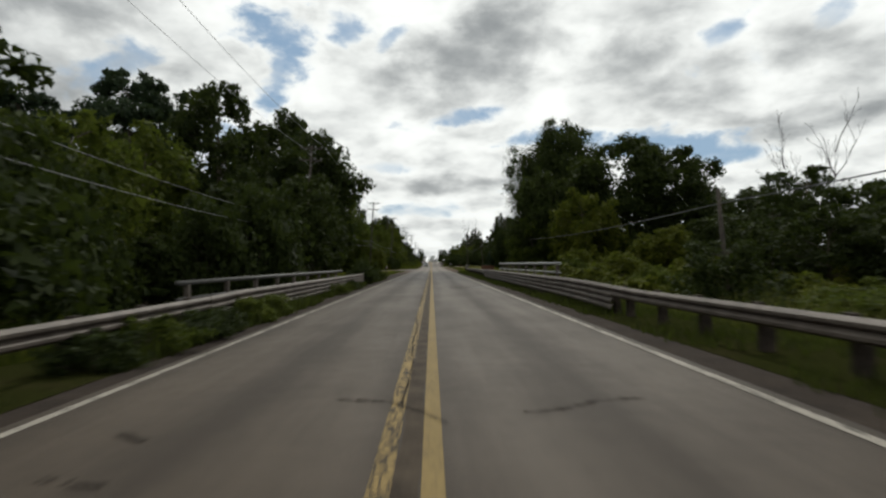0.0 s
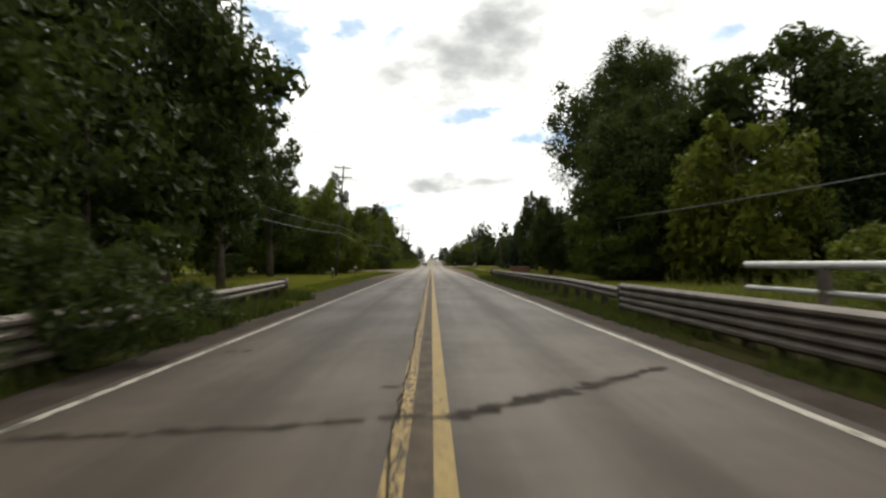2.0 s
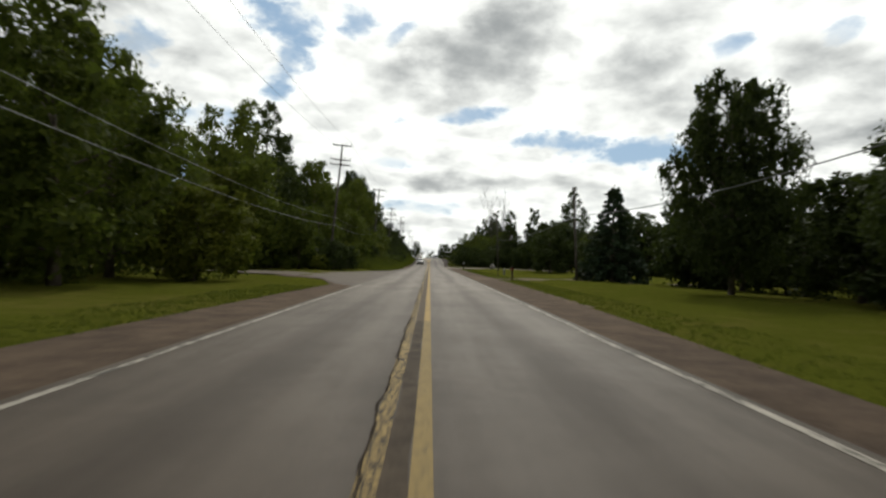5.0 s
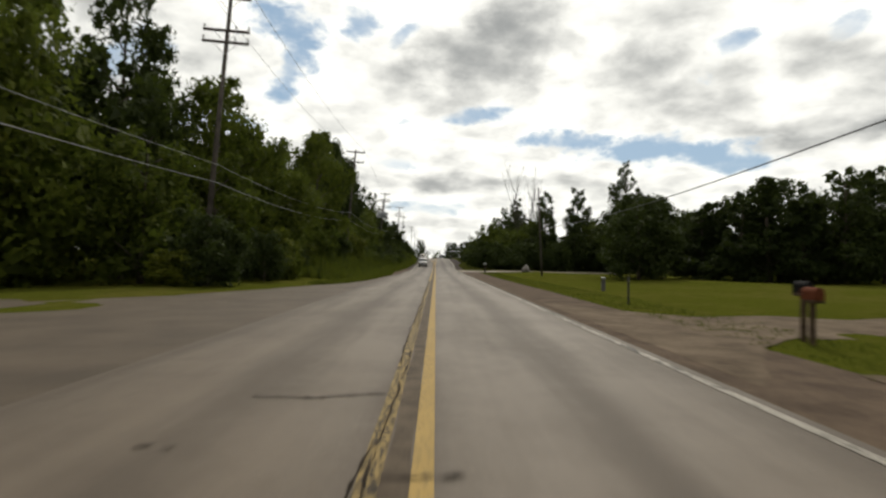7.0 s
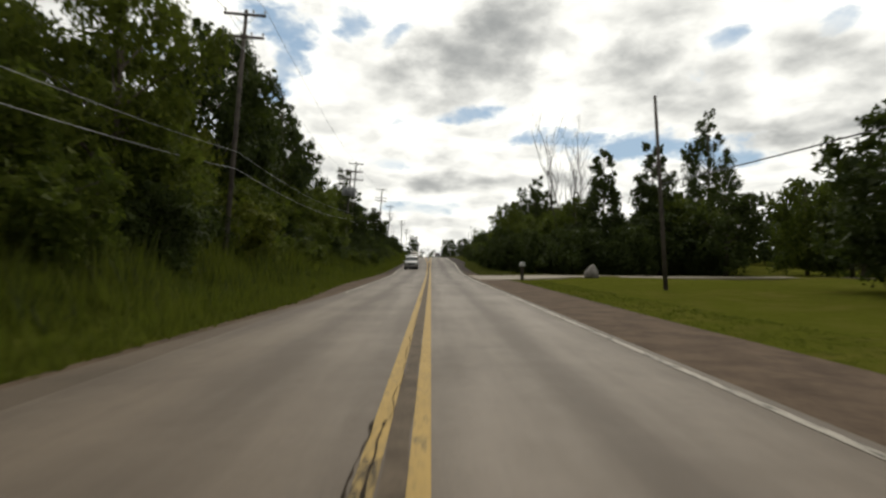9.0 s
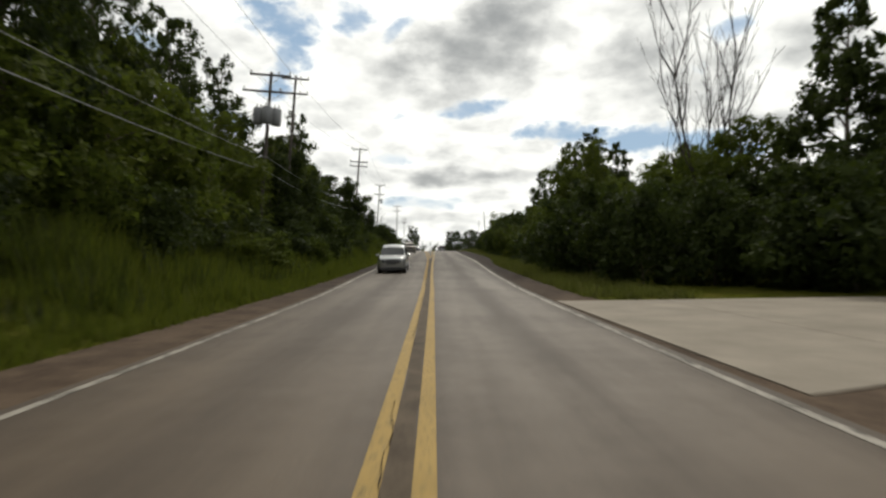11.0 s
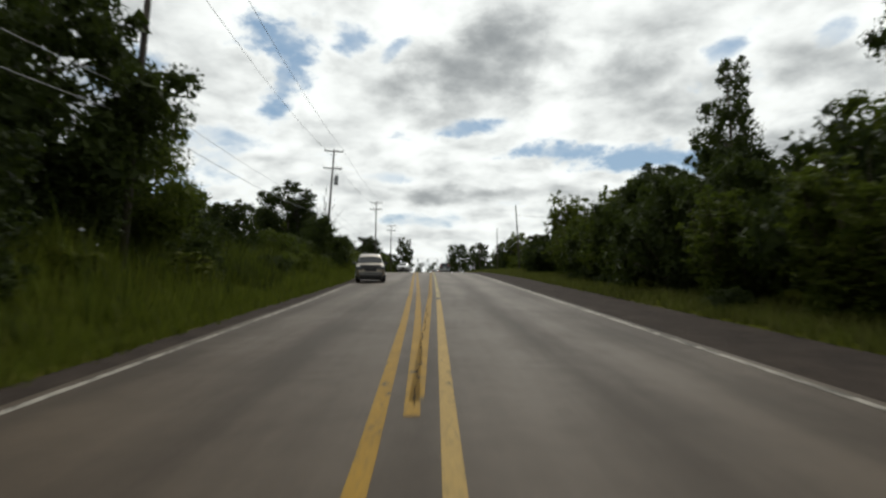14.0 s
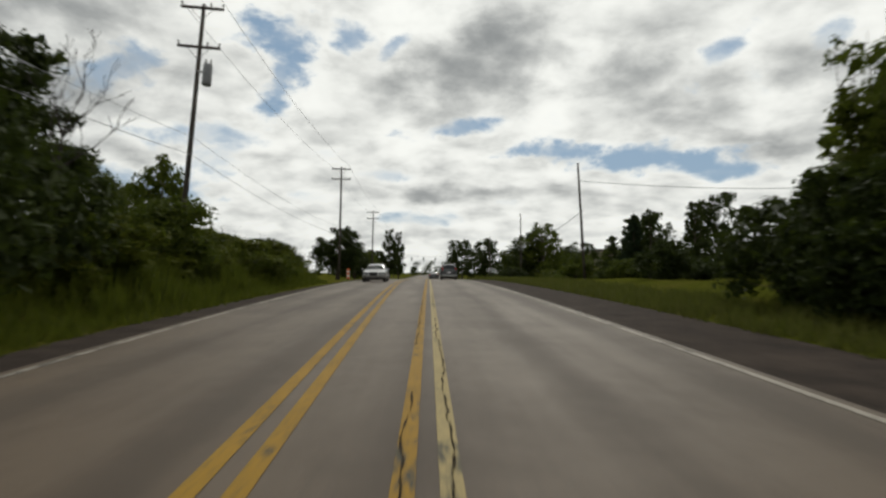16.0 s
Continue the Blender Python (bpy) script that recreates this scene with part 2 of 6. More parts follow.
def worn_paint(name, colour, under, wear, crackle=0.0):
    """Road paint, worn through in places; crackle: the share of the paint that is broken up into flakes."""
    m, n = material(name)
    pos = n.add("ShaderNodeTexCoord").outputs["Object"]
    long = n.vmath("MULTIPLY", pos, (1.0, 0.35, 1.0))
    a, b, stones = n.noise(long, 9.0, 5.0, 0.65), n.noise(pos, 0.22, 3.0), n.noise(pos, 60.0, 2.0)
    gone = n.ramp(n.math("ADD", n.math("MULTIPLY", a, 0.65), n.math("MULTIPLY", b, 0.35)), 0.60 - wear, 0.68 - wear).outputs[0]
    if crackle:
        flakes = n.add("ShaderNodeTexVoronoi", ("Vector", n.vmath("ADD", n.vmath("MULTIPLY", pos, (1.0, 0.6, 1.0)), n.vmath("MULTIPLY", n.add("ShaderNodeTexNoise", ("Vector", pos), ("Scale", 12.0)).outputs["Color"], (0.05, 0.05, 0.05)))), ("Scale", 15.0), feature="DISTANCE_TO_EDGE")
        where = n.ramp(n.noise(n.vmath("MULTIPLY", pos, (1.0, 0.5, 1.0)), 2.2, 3.0), 0.62 - crackle * 0.4, 0.70 - crackle * 0.4)
        gone = n.math("MAXIMUM", gone, n.math("MULTIPLY", n.ramp(flakes.outputs["Distance"], 0.16, 0.05), where))
    dirt = n.mix(n.noise(pos, 1.5, 4.0), (*colour, 1), tuple(0.62 * v for v in colour) + (1,))
    dirt = n.mix(n.math("MULTIPLY", n.ramp(n.noise(long, 26.0, 4.0, 0.7), 0.45, 0.7), 0.45), dirt, (*under, 1))
    c = n.mix(gone, dirt, (*under, 1))
    s = n.add("ShaderNodeBsdfPrincipled", ("Base Color", c), ("Roughness", 0.75), ("Specular IOR Level", 0.15), ("Normal", bumpy(n, stones, 0.4, 0.004)))
    finish(n, s)
    return m


def ground_material(name, dark, light, dry, blade=30.0, bump=0.8):
    m, n = material(name)
    pos = n.add("ShaderNodeTexCoord").outputs["Object"]
    a, b, d = n.noise(pos, 0.12, 5.0, 0.6), n.noise(pos, blade, 3.0), n.noise(pos, 0.9, 4.0, 0.6)
    c = n.mix(n.ramp(b, 0.3, 0.7), (*dark, 1), (*light, 1))
    c = n.mix(n.math("MULTIPLY", n.ramp(n.math("ADD", n.math("MULTIPLY", a, 0.5), n.math("MULTIPLY", d, 0.5)), 0.46, 0.66), 0.6), c, (*dry, 1))
    s = n.add("ShaderNodeBsdfPrincipled", ("Base Color", c), ("Roughness", 1.0), ("Specular IOR Level", 0.0), ("Normal", bumpy(n, b, bump, 0.05)))
    finish(n, s)
    return m


def glass_material(name, tint, gloss=0.5):
    m, n = material(name)
    s = n.add("ShaderNodeBsdfPrincipled", ("Base Color", (*tint, 1)), ("Roughness", 0.06), ("Specular IOR Level", gloss))
    finish(n, s)
    return m


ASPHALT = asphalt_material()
OLD_ASPHALT = surface("side_asphalt", (0.043, 0.031, 0.020), (0.078, 0.058, 0.039), 0.6, 0.75, 0, 0.5, 50, 0.22)
YELLOW = worn_paint("yellow_paint", (0.345, 0.232, 0.075), (0.06, 0.055, 0.038), 0.03)
YELLOW_DULL = worn_paint("dull_yellow_paint", (0.225, 0.160, 0.060), (0.05, 0.043, 0.030), 0.02)
YELLOW_GOLD = worn_paint("golden_paint", (0.275, 0.158, 0.016), (0.055, 0.05, 0.035), 0.04)
YELLOW_PALE = worn_paint("pale_yellow_paint", (0.34, 0.27, 0.125), (0.06, 0.058, 0.045), 0.04)
YELLOW_WORN = worn_paint("cracked_yellow_paint", (0.290, 0.203, 0.075), (0.024, 0.019, 0.013), 0.02, 0.8)
STAIN = surface("centre_joint", (0.026, 0.0195, 0.0135), (0.066, 0.051, 0.036), 2.5, 0.9, 0, 0.5, 30, 0.14)
STAIN_TAN = surface("tan_centre_joint", (0.044, 0.032, 0.021), (0.092, 0.070, 0.048), 2.5, 0.9, 0, 0.5, 30, 0.2)
WHITE = worn_paint("white_paint", (0.330, 0.302, 0.256), (0.06, 0.055, 0.046), 0.09, 0.3)
CRACK = surface("crack_tar", (0.017, 0.0135, 0.010), (0.040, 0.032, 0.024), 3, 0.95, 0, 0.3, 60, 0.03)
# for the puddle and wet patch, their pale sheen put into the colour
PATCH_PALE = surface("pale_puddle", (0.033, 0.028, 0.0225), (0.058, 0.049, 0.040), 1.5, 0.6, 0, 0.2, 40, 0.25)
PATCH = surface("damp_patch", (0.010, 0.008, 0.0065), (0.034, 0.028, 0.022), 5, 0.9, 0, 0.9, 30, 0.08)
GRAVEL = gravel_material()
DIRT = surface("tan_dirt", (0.058, 0.042, 0.028), (0.135, 0.103, 0.072), 1.0, 1.0, 0, 0.8, 30, 0.08)
CONCRETE = surface("concrete", (0.145, 0.123, 0.094), (0.215, 0.185, 0.145), 0.7, 0.9, 0, 0.3, 45, 0.3)
GRASS = ground_material("grass_ground", (0.029, 0.035, 0.005), (0.076, 0.081, 0.012), (0.088, 0.074, 0.021))
WEEDS = leaf_material("weed_blades", (0.012, 0.016, 0.004), (0.040, 0.043, 0.010), 0.3)
ROUGH = ground_material("rough_verge", (0.011, 0.013, 0.004), (0.028, 0.030, 0.009), (0.034, 0.027, 0.015))
BLADES = leaf_material("grass_blades", (0.031, 0.040, 0.004), (0.100, 0.106, 0.012), 0.35)
DRY_BLADES = leaf_material("dry_grass_blades", (0.04, 0.048, 0.008), (0.115, 0.11, 0.03), 0.3)
LEAF_DARK = leaf_material("dark_leaves", (0.010, 0.016, 0.005), (0.034, 0.045, 0.010), 0.2)
LEAF_MID = leaf_material("green_leaves", (0.024, 0.036, 0.005), (0.085, 0.098, 0.013), 0.38)
LEAF_LIGHT = leaf_material("yellow_green_leaves", (0.038, 0.050, 0.005), (0.105, 0.108, 0.012), 0.35)
NEEDLES = leaf_material("needles", (0.012, 0.022, 0.012), (0.03, 0.045, 0.022), 0.1)
BARK = surface("bark", (0.045, 0.036, 0.028), (0.11, 0.09, 0.07), 2.5, 0.95, 0, 1.0, 18, 0.15)
DEADWOOD = surface("dead_wood", (0.022, 0.019, 0.016), (0.058, 0.050, 0.043), 2.5, 0.95, 0, 0.6, 20, 0.15)
POLE_WOOD = surface("pole_wood", (0.035, 0.03, 0.026), (0.085, 0.072, 0.06), 1.5, 0.9, 0, 0.7, 14, 0.2)
RUSTY = surface("weathered_steel", (0.040, 0.029, 0.021), (0.104, 0.085, 0.069), 1.8, 0.65, 0.2, 0.25, 25)
GALV = surface("galvanised_steel", (0.24, 0.24, 0.235), (0.38, 0.38, 0.37), 3.0, 0.5, 0.4, 0.1, 40)
POST_WOOD = surface("post_timber", (0.018, 0.014, 0.011), (0.050, 0.040, 0.031), 5.0, 0.95, 0, 0.6, 25, 0.15)
WIRE = surface("cable", (0.03, 0.03, 0.03), (0.06, 0.06, 0.06), 2.0, 0.6, 0, 0)
DARK_PIPE = surface("dull_pipe", (0.055, 0.053, 0.05), (0.10, 0.096, 0.09), 3.0, 0.6, 0.2, 0.2, 40)
PALE_WIRE = surface("pale_cable", (0.14, 0.14, 0.145), (0.22, 0.22, 0.225), 2.0, 0.5, 0, 0)
CERAMIC = surface("insulator", (0.22, 0.21, 0.2), (0.34, 0.33, 0.32), 8, 0.3, 0, 0)
GREY_TANK = surface("transformer_tank", (0.12, 0.125, 0.13), (0.19, 0.195, 0.2), 2, 0.5, 0.1, 0.1)
SIDING = surface("blue_siding", (0.030, 0.040, 0.075), (0.046, 0.060, 0.108), 1.2, 0.7, 0, 0.2, 30)
TRIM = surface("white_trim", (0.55, 0.55, 0.54), (0.74, 0.74, 0.72), 2, 0.6, 0, 0.1)
HOUSE_TRIM = surface("dull_white_trim", (0.20, 0.20, 0.205), (0.30, 0.30, 0.30), 2, 0.7, 0, 0.1)
SHINGLE = surface("roof_shingle", (0.024, 0.023, 0.022), (0.055, 0.052, 0.050), 3, 0.95, 0, 0.6, 20)
WINDOW = glass_material("window_glass", (0.03, 0.035, 0.04))
CAR_GLASS = glass_material("car_glass", (0.012, 0.014, 0.015), 0.32)
SILVER = surface("silver_paint", (0.27, 0.275, 0.27), (0.33, 0.335, 0.33), 2, 0.30, 0.72, 0, 40, 0.5, 0.5)
CHAMPAGNE = surface("champagne_paint", (0.34, 0.30, 0.24), (0.42, 0.37, 0.30), 2, 0.32, 0.75, 0, 40, 0.5, 0.5)
GREY_CLADDING = surface("grey_cladding", (0.10, 0.098, 0.095), (0.15, 0.147, 0.142), 3, 0.5, 0.3, 0.1)
DARK_PAINT = surface("dark_grey_paint", (0.03, 0.032, 0.035), (0.05, 0.052, 0.055), 2, 0.35, 0.3, 0, 40, 0.5, 0.6)
RUBBER = surface("rubber", (0.012, 0.012, 0.012), (0.025, 0.025, 0.025), 6, 0.85, 0, 0.2)
BLACK_TRIM = surface("black_plastic", (0.015, 0.015, 0.016), (0.03, 0.03, 0.032), 6, 0.55, 0, 0.1)
ALLOY = surface("alloy", (0.42, 0.42, 0.43), (0.55, 0.55, 0.56), 6, 0.3, 0.8, 0)
LAMP_GLASS = surface("headlamp_lens", (0.035, 0.037, 0.04), (0.16, 0.165, 0.17), 14, 0.08, 0.2, 0)
RED_LENS = surface("tail_lamp_lens", (0.22, 0.012, 0.012), (0.32, 0.02, 0.018), 10, 0.15, 0, 0)
PLATE = surface("plate_white", (0.5, 0.5, 0.52), (0.62, 0.62, 0.64), 8, 0.5, 0, 0)
ORANGE = surface("orange_sign", (0.62, 0.13, 0.03), (0.72, 0.17, 0.04), 3, 0.6, 0, 0)
MAIL_BLACK = surface("dull_black_tin", (0.006, 0.006, 0.006), (0.014, 0.0135, 0.013), 5, 0.85, 0, 0.2, 30, 0.06)
MAIL_RED = surface("red_brown_tin", (0.070, 0.022, 0.011), (0.13, 0.042, 0.020), 4, 0.85, 0, 0.2, 30, 0.06)
MAIL_POST = surface("brown_post", (0.040, 0.027, 0.017), (0.095, 0.066, 0.043), 5.0, 0.95, 0, 0.6, 25, 0.1)
BOULDER = surface("boulder_stone", (0.09, 0.082, 0.072), (0.20, 0.182, 0.162), 2, 0.9, 0, 0.8, 14)
BROWN_WOOD = surface("brown_board", (0.085, 0.036, 0.020), (0.15, 0.065, 0.037), 3, 0.8, 0, 0.3)
YELLOW_SIGNAL = surface("signal_housing", (0.03, 0.03, 0.03), (0.05, 0.05, 0.045), 3, 0.6, 0, 0)
BRICK_FAR = surface("tan_wall", (0.22, 0.18, 0.14), (0.32, 0.27, 0.22), 0.5, 0.9, 0, 0.2)


# ---- building tools ----
def mesh_object(name, bm, mat, parent=None, smooth=False):
    data = bpy.data.meshes.new(name)
    bm.to_mesh(data)
    bm.free()
    if smooth:
        data.polygons.foreach_set("use_smooth", [True] * len(data.polygons))
    data.materials.append(mat)
    ob = new(name, data)
    if parent:
        ob.parent = parent
    return ob


def part(name, bm, mat, parent, label="", smooth=False):
    ob = mesh_object(name, bm, mat, parent, smooth)
    if label:
        ob["label"] = label
    return ob


def thing(name, m, label, category, group="", kind=""):
    ob = new(name)
    ob.empty_display_size = 0.2
    ob.matrix_basis = m
    return tagged(ob, label, category, group, kind)


def box(bm, cx, cy, cz, sx, sy, sz, bevel=0.0, m=None):
    r = bmesh.ops.create_cube(bm, size=1.0)
    bmesh.ops.scale(bm, vec=(sx, sy, sz), verts=r["verts"])
    if bevel:
        edges = list({e for v in r["verts"] for e in v.link_edges})
        out = bmesh.ops.bevel(bm, geom=edges, offset=bevel, segments=2, profile=0.5, affect="EDGES")
        verts = list({v for f in out["faces"] for v in f.verts} | {v for v in r["verts"] if v.is_valid})
    else:
        verts = r["verts"]
    if m is not None:
        bmesh.ops.transform(bm, matrix=m, verts=verts)
    bmesh.ops.translate(bm, vec=(cx, cy, cz), verts=verts)
    return bm


def tube(bm, points, radii, sides=8, cap=True):
    """A tapered tube along points."""
    rings = []
    pts = [Vector(p) for p in points]
    for i, p in enumerate(pts):
        d = (pts[min(i + 1, len(pts) - 1)] - pts[max(i - 1, 0)]).normalized()
        side = d.cross(Vector((0.31, 0.17, 0.93)))
        if side.length < 0.2:
            side = d.cross(Vector((1, 0, 0)))
        side.normalize()
        other = d.cross(side)
        rings.append([bm.verts.new(p + (side * math.cos(a) + other * math.sin(a)) * radii[i]) for a in [2 * math.pi * k / sides for k in range(sides)]])
    for a, b in zip(rings, rings[1:]):
        for k in range(sides):
            bm.faces.new((a[k], a[(k + 1) % sides], b[(k + 1) % sides], b[k]))
    if cap:
        bm.faces.new(rings[0][::-1])
        bm.faces.new(rings[-1])
    return bm


def arrays_mesh(name, verts, faces, mat, smooth=False):
    """A mesh of quads (or triangles) from arrays of numbers."""
    data = bpy.data.meshes.new(name)
    k = faces.shape[1]
    data.vertices.add(len(verts))
    data.vertices.foreach_set("co", np.asarray(verts, dtype=np.float32).ravel())
    data.loops.add(faces.size)
    data.loops.foreach_set("vertex_index", faces.ravel().astype(np.int32))
    data.polygons.add(len(faces))
    data.polygons.foreach_set("loop_start", np.arange(0, faces.size, k, dtype=np.int32))
    data.materials.append(mat)
    data.update(calc_edges=True)
    data.validate()
    if smooth:
        data.polygons.foreach_set("use_smooth", [True] * len(data.polygons))
    return data


def steps(table):
    xs, ys = [p[0] for p in table], [p[1] for p in table]
    return lambda y: np.interp(y, xs, ys)


# ---- the lie of the land ----
_ys = np.arange(-100, 4000, 0.5)
_slope = np.interp(_ys, [-100, 211, 248, 300, 390, 470, 4000], [0, 0, 1.6, 1.6, -1.0, 0, 0])
_zs = np.concatenate([[0], np.cumsum(np.tan(np.radians((_slope[1:] + _slope[:-1]) / 2)) * 0.5)])


def road_z(y):
    return np.interp(y, _ys, _zs)


white_left = steps([(-100, 3.53), (228, 3.55), (240, 3.8), (260, 3.75), (285, 4.0), (305, 4.6), (322, 5.3), (345, 6.0)])
white_right = steps([(-100, 3.45), (230, 3.48), (238, 3.6), (256, 3.97), (266, 4.22), (290, 4.1)])
yellow_left = steps([(-100, -0.167), (230, -0.2), (245, -0.28), (258, -0.31), (270, -0.42), (279, -0.57), (288, -0.77), (307, -1.27), (330, -1.9), (350, -2.4)])
yellow_right = steps([(-100, 0.167), (230, 0.14), (240, 0.09), (257, 0.1), (270, 0.18), (279, 0.24), (288, 0.29)])
verge_left = steps([(-100, 4.3), (18, 4.2), (26, 4.5), (60, 4.6), (63, 5.6), (100, 6.0), (118, 5.6), (126, 5.2), (130, 6.2), (134.5, 7.4), (139, 12), (150, 12), (155, 9.4), (159, 8.0), (164, 6.7), (168, 5.4), (173, 4.8), (190, 4.4), (207, 5.3), (235, 5.0), (272, 4.7), (300, 5.2), (314, 6.2), (345, 7.2)])
verge_right = steps([(-100, 4.25), (60, 4.35), (85, 4.3), (95, 4.8), (112, 5.6), (130, 5.9), (160, 6.1), (185, 6.0), (205, 6.4), (213, 6.4), (228, 5.1), (255, 5.3), (272, 6.6), (345, 6.8)])


def smooth01(v):
    v = np.clip(v, 0, 1)
    return v * v * (3 - 2 * v)


def ground_z(x, y):
    """Height of the ground sheet, which the road lies on."""
    x, y = np.asarray(x, float), np.asarray(y, float)
    z = road_z(y) - 0.05
    out = np.abs(x)
    creek = np.exp(-((y - 30) / 20.0) ** 4)
    z = z - smooth01((out - 5.6) / 5.0) * creek * 1.8
    bank = smooth01((y - 172) / 30) * (1 - smooth01((y - 335) / 30))
    z = z + np.where(x < 0, smooth01((out - 6.0) / 7.0) * 1.5 * bank, smooth01((out - 7.0) / 8.0) * 0.5 * smooth01((y - 228) / 15) * (1 - smooth01((y - 340) / 30)))
    z = z + 0.10 * np.sin(x * 0.31 + y * 0.07) * smooth01((out - 7) / 6) + 0.05 * np.sin(x * 1.3 + 2.0) * np.sin(y * 0.9) * smooth01((out - 5.5) / 3)
    return z


def gz(x, y):
    return float(ground_z(x, y))


def sheet(name, y_list, edges, lift, mat, label, category, cross=2):
    """A strip along the road; edges(y) gives its left and right border, lift its height over the road."""
    rows = []
    for y in y_list:
        a, b = edges(y)
        rows.append([(a + (b - a) * k / cross, y, float(road_z(y)) + (lift(a + (b - a) * k / cross, y) if callable(lift) else lift)) for k in range(cross + 1)])
    verts = np.array(rows).reshape(-1, 3)
    n, c = len(rows), cross + 1
    faces = np.array([(i * c + k, i * c + k + 1, (i + 1) * c + k + 1, (i + 1) * c + k) for i in range(n - 1) for k in range(cross)])
    ob = new(name, arrays_mesh(name, verts, faces, mat, True))
    return tagged(ob, label, category, kind="structure")


# ---- ground, road, verges ----
side = [3.5, 4.5, 5, 5.5, 6, 6.5, 7, 7.6, 8.3, 9, 10, 11, 12, 13, 14.5, 16, 18, 20, 23, 26, 30, 36, 44, 55, 75, 120, 300, 900, 3000]
gx = np.array([-v for v in side[::-1]] + [0] + side)
gy = np.concatenate([np.arange(-60, 420, 2.0), np.arange(420, 700, 14.0), [760, 900, 1200, 1800, 2600, 3600]])
XX, YY = np.meshgrid(gx, gy)
vv = np.stack([XX, YY, ground_z(XX, YY)], -1).reshape(-1, 3)
c = len(gx)
ff = np.array([(i * c + k, i * c + k + 1, (i + 1) * c + k + 1, (i + 1) * c + k) for i in range(len(gy) - 1) for k in range(c - 1)])
tagged(new("ground", arrays_mesh("ground", vv, ff, GRASS, True)), "green mown grass and rough verge beside the road", "grass", kind="structure")

ROAD_Y = list(np.arange(-60, 420, 2.0)) + list(np.arange(420, 1000, 10.0))
crown = lambda x, y: 0.02 - 0.012 * abs(x) / 3.5
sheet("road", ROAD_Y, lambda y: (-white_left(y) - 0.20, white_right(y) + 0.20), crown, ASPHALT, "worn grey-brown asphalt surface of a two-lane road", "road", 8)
drop = lambda x, y: -0.012 if abs(x) < 4.2 else -0.022
sheet("shoulder_left", ROAD_Y, lambda y: (-verge_left(y), -white_left(y) - 0.18), drop, GRAVEL, "brown gravel shoulder beside the asphalt", "shoulder", 4)
sheet("shoulder_right", ROAD_Y, lambda y: (white_right(y) + 0.18, verge_right(y)), drop, GRAVEL, "brown gravel shoulder beside the asphalt", "shoulder", 4)


def low_verge(x, y):
    return float(ground_z(x, y) - road_z(y)) + 0.03


sheet("rough_verge", list(np.arange(-60, 50.1, 2.0)), lambda y: (-8.0, -verge_left(y) - 0.02), low_verge, ROUGH, "rough dark weeds and soil under the guard rail", "grass", 8)
sheet("rough_verge", list(np.arange(-60, 92.1, 2.0)), lambda y: (verge_right(y) + 0.02, 8.0), low_verge, ROUGH, "rough dark weeds and soil under the guard rail", "grass", 8)


def stripe(name, y0, y1, centre, width, mat, label, step=1.0):
    ys = list(np.arange(y0, y1 + 0.01, step))
    sheet(name, ys, lambda y: (centre(y) - width / 2, centre(y) + width / 2), lambda x, y: crown(x, y) + 0.006, mat, label, "road marking", 1)


stripe("edge_line", -60, 126, lambda y: -white_left(y), 0.11, WHITE, "faded white edge line on the asphalt")
stripe("edge_line", 196, 520, lambda y: -white_left(y), 0.11, WHITE, "faded white edge line on the asphalt")
stripe("edge_line", 150, 520, lambda y: white_right(y), 0.115, WHITE, "faded white edge line on the asphalt")
stripe("edge_line", -60, 150, lambda y: white_right(y) + 0.03 * math.sin(y * 0.7) * (40 < y < 110), 0.12, WHITE, "faded white edge line on the asphalt")
stripe("centre_line", -60, 175, yellow_left, 0.15, YELLOW_WORN, "cracked and flaking yellow centre line")
stripe("centre_line", 175, 236, yellow_left, 0.15, YELLOW, "worn yellow centre line")
stripe("centre_line", 236.01, 520, yellow_left, 0.15, YELLOW_GOLD, "worn golden yellow centre line")
stripe("centre_line", -60, 108, yellow_right, 0.15, YELLOW_DULL, "dull worn yellow centre line")
stripe("centre_line", 108.01, 286, yellow_right, 0.15, YELLOW, "worn yellow centre line")
stripe("centre_line", 286.01, 520, yellow_right, 0.15, YELLOW_PALE, "flaking pale yellow centre line")
stripe("turn_lane_line", 271, 520, lambda y: yellow_left(y) + 0.3, 0.15, YELLOW_GOLD, "worn yellow line of the turning lane")
stripe("turn_lane_line", 271.5, 520, lambda y: yellow_right(y) - 0.3, 0.15, YELLOW_GOLD, "worn yellow line of the turning lane")
# stained joint between the two centre lines
for y0, y1, mat in ((-60, 108, STAIN), (108, 238, STAIN_TAN), (238, 268, STAIN)):
    sheet("seam", list(np.arange(y0, y1 + 0.01, 0.5)), lambda y: (float(yellow_left(y)) + 0.075 + 0.02 * math.sin(y * 1.7), float(yellow_right(y)) - 0.075 - 0.02 * math.sin(y * 2.3)),
          lambda x, y: crown(x, y) + 0.003, mat, "dark stained joint along the middle of the road", "road marking", 1)

# side road that joins from the left, with its flared corner
bm = bmesh.new()
outline = [(-3.62, 124), (-5.0, 126.5), (-6.0, 130), (-7.2, 134.5), (-9, 138), (-12, 141.5), (-20, 144), (-60, 146), (-60, 152.5), (-20, 151.5), (-12, 151), (-9.3, 155), (-7.9, 159), (-6.6, 164), (-5.3, 168), (-4.6, 173), (-4.05, 188), (-3.62, 197)]
edge = [bm.verts.new((x, y, 0.004 if x > -4 else -0.004)) for x, y in outline]
f = bm.faces.new(edge)
f.normal_update()
if f.normal.z < 0:
    f.normal_flip()
bmesh.ops.triangulate(bm, faces=bm.faces[:])
